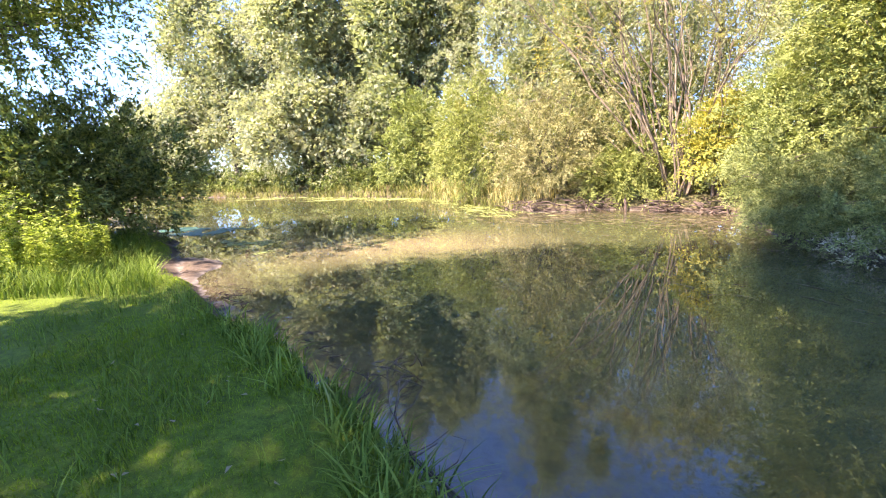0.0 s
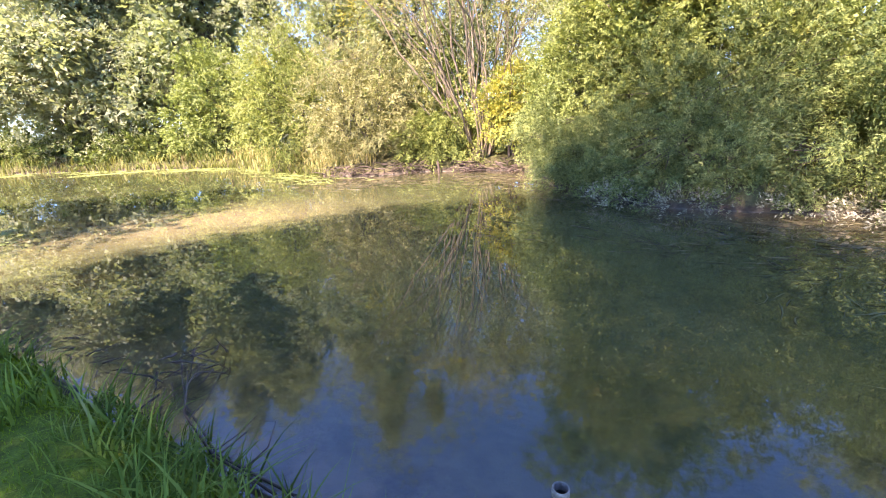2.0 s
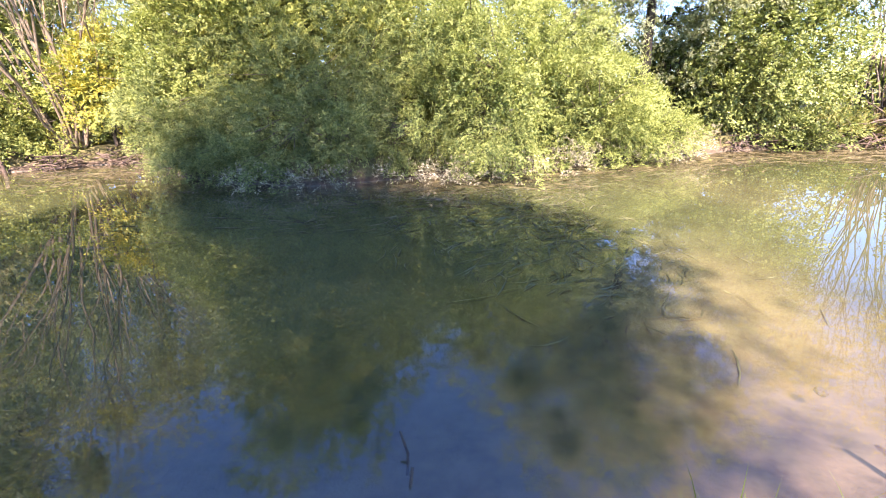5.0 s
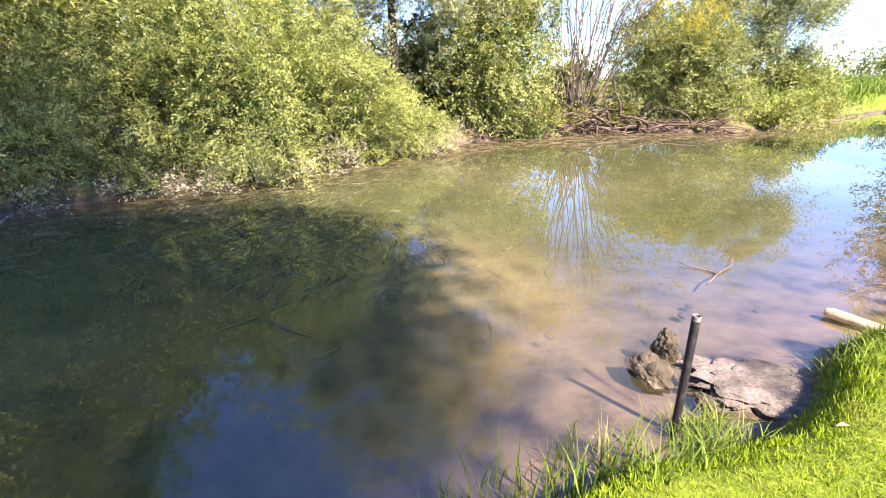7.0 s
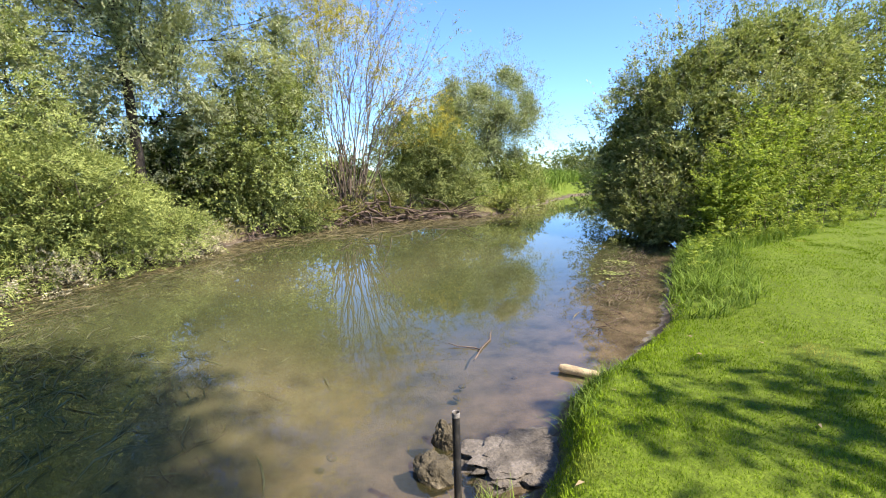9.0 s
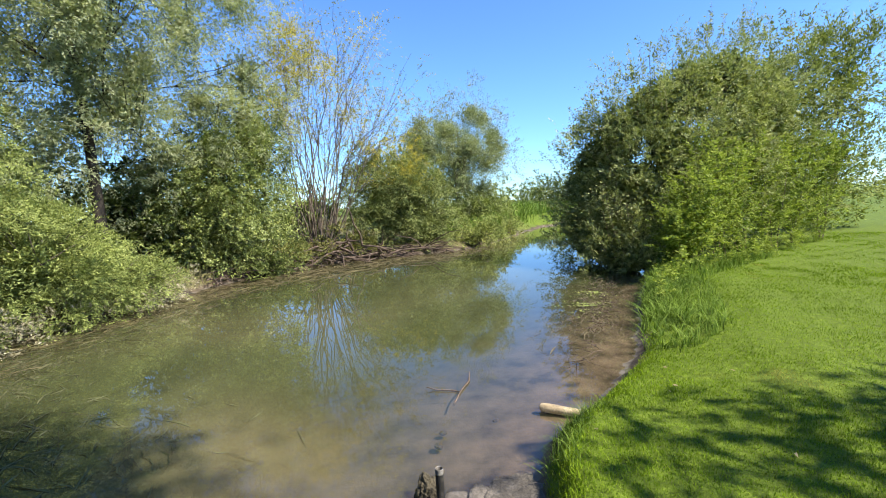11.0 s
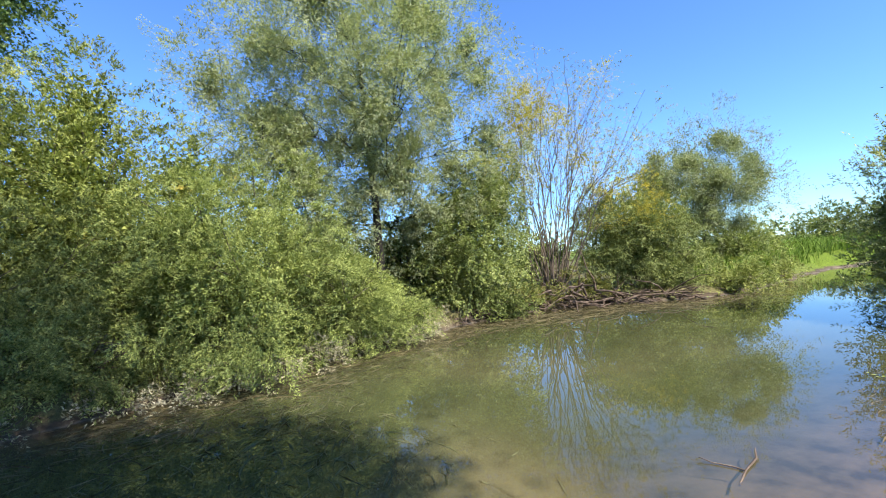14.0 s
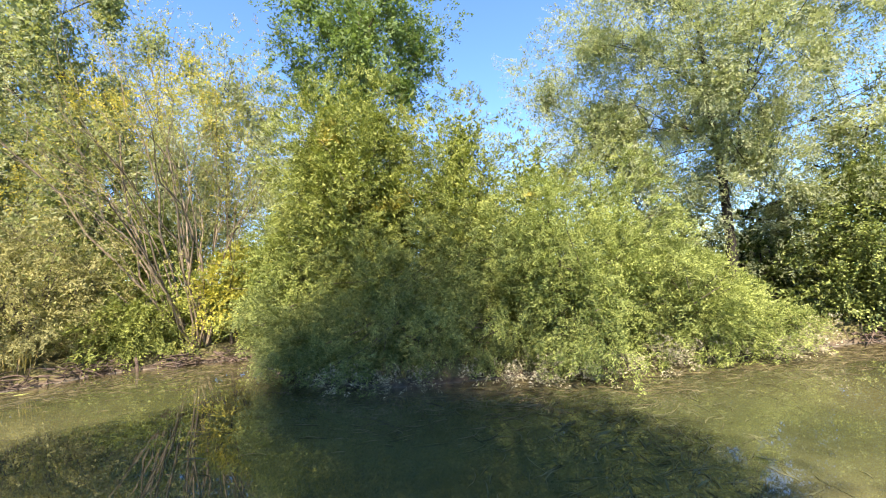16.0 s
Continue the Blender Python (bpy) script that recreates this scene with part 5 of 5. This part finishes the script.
long_grass("rough grass on the promontory bank", (6.2, 21, -16, 14), 22000, 0.0, 1.6, (0.15, 0.4), 0.022, 90, UNDERGROWTH, 0.7, 0.6)
long_grass("tall grass on the distant river bank", (17, 46, -48, -12), 20000, 0.05, 8.0, (0.5, 1.2), 0.07, 91, clump=0.2, size=2.0)
long_grass("rough grass crowning the mud cliff", (17.5, 29, -31, -15), 11000, 0.05, 2.6, (0.3, 0.85), 0.045, 103, clump=0.5, size=0.9)
long_grass("dry grass overhanging the mud bank", (10.6, 15.5, -4.0, 1.0), 3000, -0.05, 0.5, (0.1, 0.3), 0.012, 92, DRY_GRASS, 0.7, 0.5)


# ---- tall herbs on the lawn's edge ----
def herb(name, label, x, y, height, seed, material=FRESH_LEAF, group="tall herbs"):
    rng = np.random.default_rng(seed)
    root = new(name)
    root.location = (x, y, gz(x, y))
    for s in range(5):
        top = np.array([rng.normal(0, 0.14), rng.normal(0, 0.14), height * rng.uniform(0.7, 1.05)])
        p = wander(rng, (rng.normal(0, 0.07), rng.normal(0, 0.07), -0.02), top, 0.006, 0.002, 7, 0.05)
        st = mesh_obj("stem", *tubes([p], 4), material, root)
        n = int(height * 60)
        k = rng.uniform(0.18, 1.0, n)
        c = np.stack([np.interp(k, np.linspace(0, 1, 7), p[:, i]) for i in range(3)], 1)
        a = rng.uniform(0, 6.28, n)
        ax = np.stack([np.cos(a), np.sin(a), rng.uniform(-0.25, 0.6, n)], 1)
        v, f = leaf_cloud(rng, c, ax, 0.125 - 0.05 * k.mean(), 0.032)
        mesh_obj("foliage", v, f, material, st)
    return tagged(root, label, "herb", group)


kinds = [herb("willowherb", "tall upright green willowherb with narrow leaves", -5.7, 6.3, 1.45, 95), herb("willowherb", "shorter bushy green willowherb", -6.4, 8.4, 0.9, 96), herb("willowherb", "tall upright green willowherb with narrow leaves", -6.3, 6.9, 1.2, 97)]
rngh = np.random.default_rng(98)
for i in range(26):
    k = rngh.uniform(0, 1)
    hx, hy = -5.9 - 1.6 * rngh.uniform(0, 1) - 0.4 * k, 6.0 + 3.2 * k + rngh.normal(0, 0.2)
    src = kinds[1] if k > 0.4 else kinds[int(rngh.integers(0, 3))]
    copy_thing(src, pose(hx, hy, gz(hx, hy), 0, 0, rngh.uniform(0, 360)))
for i in range(16):
    hx, hy = 5.0 - 0.02 * i + rngh.normal(0, 0.14), -9.4 - 0.45 * i + rngh.normal(0, 0.12)
    herb("willowherb", "low bushy green herb at the foot of the saplings", hx, hy, rngh.uniform(0.4, 0.75), 600 + i, FRESH_LEAF, "herbs below the saplings")
for i, (hx, hy, hh) in enumerate(((4.5, -7.4, 0.35), (4.8, -7.9, 0.42), (4.9, -8.5, 0.45), (5.2, -9.0, 0.5))):
    herb("willowherb", "bushy green herb among the sedge", hx, hy, hh, 120 + i, FRESH_LEAF, "herbs in the sedge")


# ---- pipes, rocks, log ----
def pipe(label, x, y, top, bottom, lean, radius):
    root = new("marker_pipe")
    root.location = (x, y, bottom)
    root.rotation_euler = (lean[0], lean[1], 0)
    L = top - bottom
    bm = bmesh.new()
    n, rings = 20, 9
    rows = []
    for k in range(rings):
        rows.append([bm.verts.new((radius * math.cos(6.2832 * i / n), radius * math.sin(6.2832 * i / n), L * k / (rings - 1))) for i in range(n)])
    inner = [[bm.verts.new((radius * 0.8 * math.cos(6.2832 * i / n), radius * 0.8 * math.sin(6.2832 * i / n), z)) for i in range(n)] for z in (L - 0.004, L - 0.25)]
    for a, b in list(zip(rows, rows[1:])) + [(inner[0], inner[1])]:
        for i in range(n):
            bm.faces.new((a[i], a[(i + 1) % n], b[(i + 1) % n], b[i]))
    bm.faces.new(inner[1])
    part("tube", bm, PIPE_PAINT, root)
    bm = bmesh.new()
    prof = [(1.0, -0.02), (1.03, -0.016), (1.03, 0.002), (0.97, 0.007), (0.83, 0.005), (0.78, -0.004), (0.78, -0.02)]
    rows = [[bm.verts.new((radius * r * math.cos(6.2832 * i / n), radius * r * math.sin(6.2832 * i / n), L + z)) for i in range(n)] for r, z in prof]
    for a, b in zip(rows, rows[1:]):
        for i in range(n):
            bm.faces.new((a[i], a[(i + 1) % n], b[(i + 1) % n], b[i]))
    part("rim", bm, PIPE_RIM, root, "worn pale rim of the open pipe")
    return tagged(root, label, "pipe", "marker pipes")


pipe("black open-topped plastic pipe standing on the grassy bank", 0.845, 0.905, 0.72, -0.05, (0.0, 0.0), 0.025)
pipe("black open-topped pipe upright beside the rocks", 2.345, -1.545, 0.66, -0.1, (0.0, 0.035), 0.02)


def rock(name, label, x, y, z, size, seed, material, rough=0.16, flat=0.0, turn=0.0, sub=4):
    rng = np.random.default_rng(seed)
    bm = bmesh.new()
    bmesh.ops.create_icosphere(bm, subdivisions=sub, radius=1.0)
    for v in bm.verts:
        p = np.array(v.co)[None]
        n1 = noise.noise(v.co * 1.3 + Vector((seed, 0, 0)))
        n2 = noise.noise(v.co * 3.4 + Vector((0, seed, 0)))
        n3 = noise.noise(v.co * 8.0 + Vector((0, 0, seed)))
        v.co *= 1 + rough * (1.5 * n1 + 0.8 * n2 + 0.35 * n3)
        if flat and v.co.z > flat:
            v.co.z = flat + (v.co.z - flat) * 0.12 + 0.05 * n2
    for v in bm.verts:
        v.co = Vector((v.co.x * size[0], v.co.y * size[1], v.co.z * size[2]))
    me = bpy.data.meshes.new(name)
    bm.to_mesh(me)
    bm.free()
    me.materials.append(material)
    ob = new(name, me)
    ob.location = (x, y, z)
    ob.rotation_euler = (0, 0, turn)
    return tagged(ob, label, "rock")


rock("slab", "flat mud-crusted concrete slab at the water's edge", 2.62, -2.17, 0.005, (0.4, 0.27, 0.13), 3, SLAB, 0.34, 0.46, 1.2, 5)
rock("rock", "pitted ochre rock half under water", 2.81, -1.66, 0.015, (0.135, 0.12, 0.095), 5, ROCK, 0.2)
rock("rock", "upright pitted rock leaning on the slab", 3.02, -1.87, 0.03, (0.09, 0.065, 0.125), 7, ROCK, 0.24, 0, 0.6)
rock("rock", "dark wet stone under the slab edge", 2.53, -1.84, -0.02, (0.09, 0.06, 0.06), 9, ROCK, 0.15)
for k, (rx, ry, rs) in enumerate(((3.6, -2.35, 0.035), (3.75, -2.5, 0.03), (3.62, -3.0, 0.03), (3.4, -1.2, 0.035), (3.9, -4.9, 0.04), (3.75, -4.3, 0.05))):
    rock("stone", "small muddy stone lying in the shallows", rx, ry, -0.07, (rs * 1.3, rs, rs * 0.7), 20 + k, SLAB, 0.15, 0, k, 2)


def log():
    root = new("log")
    a, b = np.array((3.39, -3.35, 0.035)), np.array((3.05, -3.53, 0.045))
    root.location = a
    rng = np.random.default_rng(130)
    p = wander(rng, (0, 0, 0), b - a, 0.046, 0.034, 9, 0.03)
    p[0, 3], p[1, 3], p[-1, 3] = 0.034, 0.044, 0.026
    v, f = tubes([p], 14)
    mesh_obj("trunk_piece", v, f, LOG_WOOD, root, smooth=True)
    d = (b - a) / np.linalg.norm(b - a)
    ring = v[:14]
    c = ring.mean(0)
    bm = bmesh.new()
    outer = [bm.verts.new(q) for q in ring]
    mid = [bm.verts.new(c + (q - c) * 0.55 - d * 0.012) for q in ring]
    top = bm.verts.new(c - d * 0.016)
    for i in range(14):
        j = (i + 1) % 14
        bm.faces.new((outer[i], outer[j], mid[j], mid[i]))
        bm.faces.new((mid[i], mid[j], top))
    part("cut_end", bm, LOG_END, root, "rounded sawn end with a dark heart")
    return tagged(root, "pale barkless log lying half in the shallows", "log")


log()


def stick(name, label, paths, material=DEAD_TWIG):
    a = np.array(paths[0][0][:3])
    v, f = tubes([[(q[0] - a[0], q[1] - a[1], q[2] - a[2], q[3]) for q in p] for p in paths], 5)
    ob = mesh_obj(name, v, f, material, smooth=True)
    ob.location = a
    return tagged(ob, label, "stick")


stick("stick", "pale forked twig lying half sunk in the water", [[(4.02, -2.82, -0.01, 0.009), (4.18, -3.02, 0.015, 0.008), (4.34, -3.26, 0.012, 0.011), (4.46, -3.36, 0.035, 0.005), (4.53, -3.42, 0.02, 0.004)],
      [(4.47, -2.8, 0.03, 0.004), (4.38, -2.86, 0.012, 0.006), (4.26, -2.98, 0.012, 0.008), (4.18, -3.02, 0.01, 0.008)]], DEAD_TWIG)
stick("stick", "short pale stick poking from the water", [[(1.86, 0.8, -0.03, 0.008), (1.93, 0.83, 0.03, 0.008), (1.98, 0.9, 0.1, 0.006)], [(1.88, 0.78, 0.005, 0.008), (1.78, 0.74, 0.01, 0.006)]])
stick("stick", "dark drifted branch by the grassy bank", [[(0.12, 1.95, 0.05, 0.009), (-0.08, 2.2, 0.06, 0.009), (-0.24, 2.42, 0.05, 0.008), (-0.46, 3.0, 0.06, 0.005), (-0.5, 3.3, 0.16, 0.004)], [(-0.24, 2.42, 0.05, 0.006), (-0.1, 2.6, 0.02, 0.004)]])
stick("stick", "dark dead bramble stem rising over the bank grass", [[(0.03, 2.03, 0.02, 0.008), (-0.12, 2.22, 0.06, 0.008), (-0.25, 2.36, 0.1, 0.008), (-0.3, 2.38, 0.24, 0.007), (-0.34, 2.39, 0.37, 0.006), (-0.31, 2.45, 0.49, 0.005), (-0.3, 2.5, 0.57, 0.003)],
      [(-0.31, 2.45, 0.49, 0.004), (-0.24, 2.51, 0.56, 0.002)], [(-0.33, 2.39, 0.33, 0.004), (-0.24, 2.5, 0.36, 0.003), (-0.16, 2.6, 0.46, 0.002)], [(-0.25, 2.36, 0.12, 0.004), (-0.13, 2.42, 0.14, 0.003), (-0.02, 2.46, 0.2, 0.002)],
      [(-0.12, 2.22, 0.06, 0.005), (0.02, 2.24, 0.14, 0.004), (0.08, 2.3, 0.24, 0.003), (0.0, 2.33, 0.25, 0.002)]])
tangle("drift_twigs", "small dark tangle of twigs in the shallow water", [(-0.55, 3.55), (-0.4, 3.4)], 26, 0.3, 77, 0.005, high=0.2)
tangle("drift_twigs", "twigs and reed litter along the muddy edge", [(-1.0, 3.6), (-2.4, 5.2), (-3.6, 6.8)], 60, 0.25, 78, 0.004, high=0.05)
tangle("drift_twigs", "twigs and litter in the muddy shallows", [(3.9, -4.6), (4.7, -5.9), (5.6, -7.6), (6.9, -9.6)], 110, 0.35, 79, 0.003, high=0.04)
stick("post", "short weathered post stump at the inlet bank", [[(5.8, 13.75, -0.1, 0.05), (5.79, 13.75, 0.15, 0.045), (5.76, 13.77, 0.36, 0.04), (5.76, 13.77, 0.37, 0.0)]], DEAD_TWIG)


# ---- weed and algae on the water ----
def strands(label, pts, count, width, length, seed, spread, material=WEED):
    rng = np.random.default_rng(seed)
    P = np.array(pts, float)
    k = rng.uniform(0, len(P) - 1.001, count)
    i = k.astype(int)
    d = P[i + 1] - P[i]
    c = P[i] + d * (k - i)[:, None] + rng.normal(0, 1, (count, 2)) * np.array(spread)
    c = c[shore_distance(c[:, 0], c[:, 1]) < -0.02] if len(c) else c
    n = len(c)
    d = d[:n] / np.linalg.norm(d[:n], axis=1)[:, None]
    a = np.arctan2(d[:, 1], d[:, 0]) + rng.normal(0, 0.28, n)
    ln, w = length * rng.uniform(0.3, 1.3, n), width * rng.uniform(0.5, 1.6, n)
    u = np.stack([np.cos(a), np.sin(a)], 1)
    q = np.stack([-u[:, 1], u[:, 0]], 1)
    bend = rng.normal(0, 0.12, n) * ln
    V = []
    for s, ws in ((-0.5, 0.2), (-0.17, 1.0), (0.17, 1.0), (0.5, 0.2)):
        m = c + u * (ln * s)[:, None] + q * (bend * (1 - 4 * s * s))[:, None]
        for e in (-0.5, 0.5):
            V.append(np.concatenate([m + q * (w * ws * e)[:, None], 0.004 + 0.012 * rng.uniform(0, 1, (n, 1)) * (ws > 0.5)], 1))
    verts = np.stack(V, 1).reshape(-1, 3)
    o = (np.arange(n) * 8)[:, None, None]
    f = (o + np.array([[0, 1, 3, 2], [2, 3, 5, 4], [4, 5, 7, 6]])[None]).reshape(-1, 4)
    return tagged(mesh_obj("water_weed", verts, f, material), label, "water weed", kind="stuff")


strands("tan floating weed strands along the far bank", [(7.4, 4.4), (8.6, 2.9), (10.0, 1.2), (12.4, -1.6), (14.0, -3.6), (14.9, -5.6), (14.9, -8.6), (14.7, -12.5)], 2400, 0.014, 0.5, 140, (0.7, 0.55))
strands("thin trailing weed in the pool", [(1.0, 13.8), (3.0, 12.6), (5.5, 11.2), (6.4, 9.6)], 420, 0.012, 0.5, 141, (0.8, 0.7))
strands("weed strands drifting in the shaded water", [(4.6, 5.6), (5.4, 4.2), (6.4, 3.4)], 70, 0.014, 0.35, 142, (0.6, 0.6))
strands("weed strands below the dead branches", [(13.3, -4.2), (14.0, -6.6), (13.6, -9.8)], 420, 0.018, 0.9, 143, (0.6, 0.8))
strands("matted weed in the muddy shallows", [(4.5, -5.4), (5.6, -7.2), (7.0, -9.4)], 420, 0.008, 0.3, 144, (0.3, 0.3), DARK_WEED)
strands("fine olive weed combed along by the current", [(4.6, 0.2), (6.2, 1.5), (7.8, 1.7), (9.4, 0.9), (11.2, -0.8)], 900, 0.009, 0.4, 146, (0.7, 0.75), OLIVE_WEED)
strands("weed line along the pool's far shore", [(-14, 30.2), (-7.4, 26.4), (-3.6, 23.6), (-0.6, 21.4), (1.4, 17.2), (2.6, 13.8)], 700, 0.035, 1.0, 145, (0.7, 0.5), ALGAE)


def flakes(label, blobs, count, size, seed, material):
    """Small floating flakes that thin out towards the edge of each patch."""
    rng = np.random.default_rng(seed)
    V, F, o = [], [], 0
    for (x, y, rx, ry) in blobs:
        a, r = rng.uniform(0, 6.283, count), np.abs(rng.normal(0, 0.5, count))
        c = np.stack([x + rx * r * np.cos(a), y + ry * r * np.sin(a)], 1)
        ok = (shore_distance(c[:, 0], c[:, 1]) < 0.0) & (waves(rng, np.stack([c[:, 0], c[:, 1], 0 * a], 1), 0.35) > -0.5)
        c = c[ok]
        n = len(c)
        b = rng.uniform(0, 6.28, n)
        s = size * rng.uniform(0.4, 1.4, n)
        ring = [np.concatenate([c + np.stack([np.cos(b + k * 1.0472), np.sin(b + k * 1.0472)], 1) * (s * rng.uniform(0.6, 1.2, n))[:, None], np.full((n, 1), 0.005) + 0.004 * rng.uniform(0, 1, (n, 1))], 1) for k in range(6)]
        V.append(np.stack(ring, 1).reshape(-1, 3))
        F.append(np.arange(n * 6).reshape(-1, 6) + o)
        o += n * 6
    return tagged(mesh_obj("algae", np.concatenate(V), np.concatenate(F), material), label, "algae", kind="stuff")


flakes("pale green algae floating off the mud landing", [(-6.0, 11.4, 0.7, 0.5), (-4.9, 10.9, 0.8, 0.6), (-4.4, 9.8, 0.5, 0.3)], 900, 0.035, 150, ALGAE)
flakes("blue-green duckweed sheet near the bank", [(-7.3, 13.6, 1.5, 0.7), (-8.4, 14.6, 1.2, 0.6)], 2200, 0.05, 151, DUCKWEED)
flakes("yellow-green algae along the far shore", [(-5.4, 24.0, 2.2, 0.5), (-2.4, 22.4, 1.4, 0.5), (-10, 27.2, 2.5, 0.5)], 900, 0.07, 152, ALGAE)
flakes("green weed scum on the muddy shallows", [(5.6, -6.9, 0.5, 0.8), (6.2, -8.0, 0.5, 0.7)], 260, 0.02, 154, ALGAE)
flakes("floating specks of weed by the bushes", [(5.9, 7.4, 0.6, 0.8), (7.2, 3.9, 0.7, 0.4)], 160, 0.02, 153, WEED)


# ---- fallen leaves on the lawn ----
LITTER = leaf_mat("fallen_leaf", (0.1, 0.075, 0.045), (0.2, 0.16, 0.1), (0.34, 0.31, 0.24), None, 0.0, 0.1, 0.6)
rngl = np.random.default_rng(160)
lv, lf_ = leaf_cloud(rngl, np.zeros((1, 3)), np.array([[1.0, 0, 0]]), 0.058, 0.02, 0.06)
first = tagged(mesh_obj("fallen_leaf", lv, lf_, LITTER), "dry curled willow leaf lying on the grass", "leaf", "fallen leaves")
first.location = (-0.6, 1.6, gz(-0.6, 1.6) + 0.03)
for i in range(60):
    if i < 46:
        lx, ly = rngl.uniform(-2.8, 0.2), rngl.uniform(0.9, 4.0)
    else:
        lx, ly = rngl.uniform(0.8, 3.0), rngl.uniform(-5.0, -1.6)
    if shore_distance(np.array([lx]), np.array([ly]))[0] > 0.3:
        copy_thing(first, pose(lx, ly, gz(lx, ly) + 0.022, rngl.uniform(-20, 20), rngl.uniform(-20, 20), rngl.uniform(0, 360)))
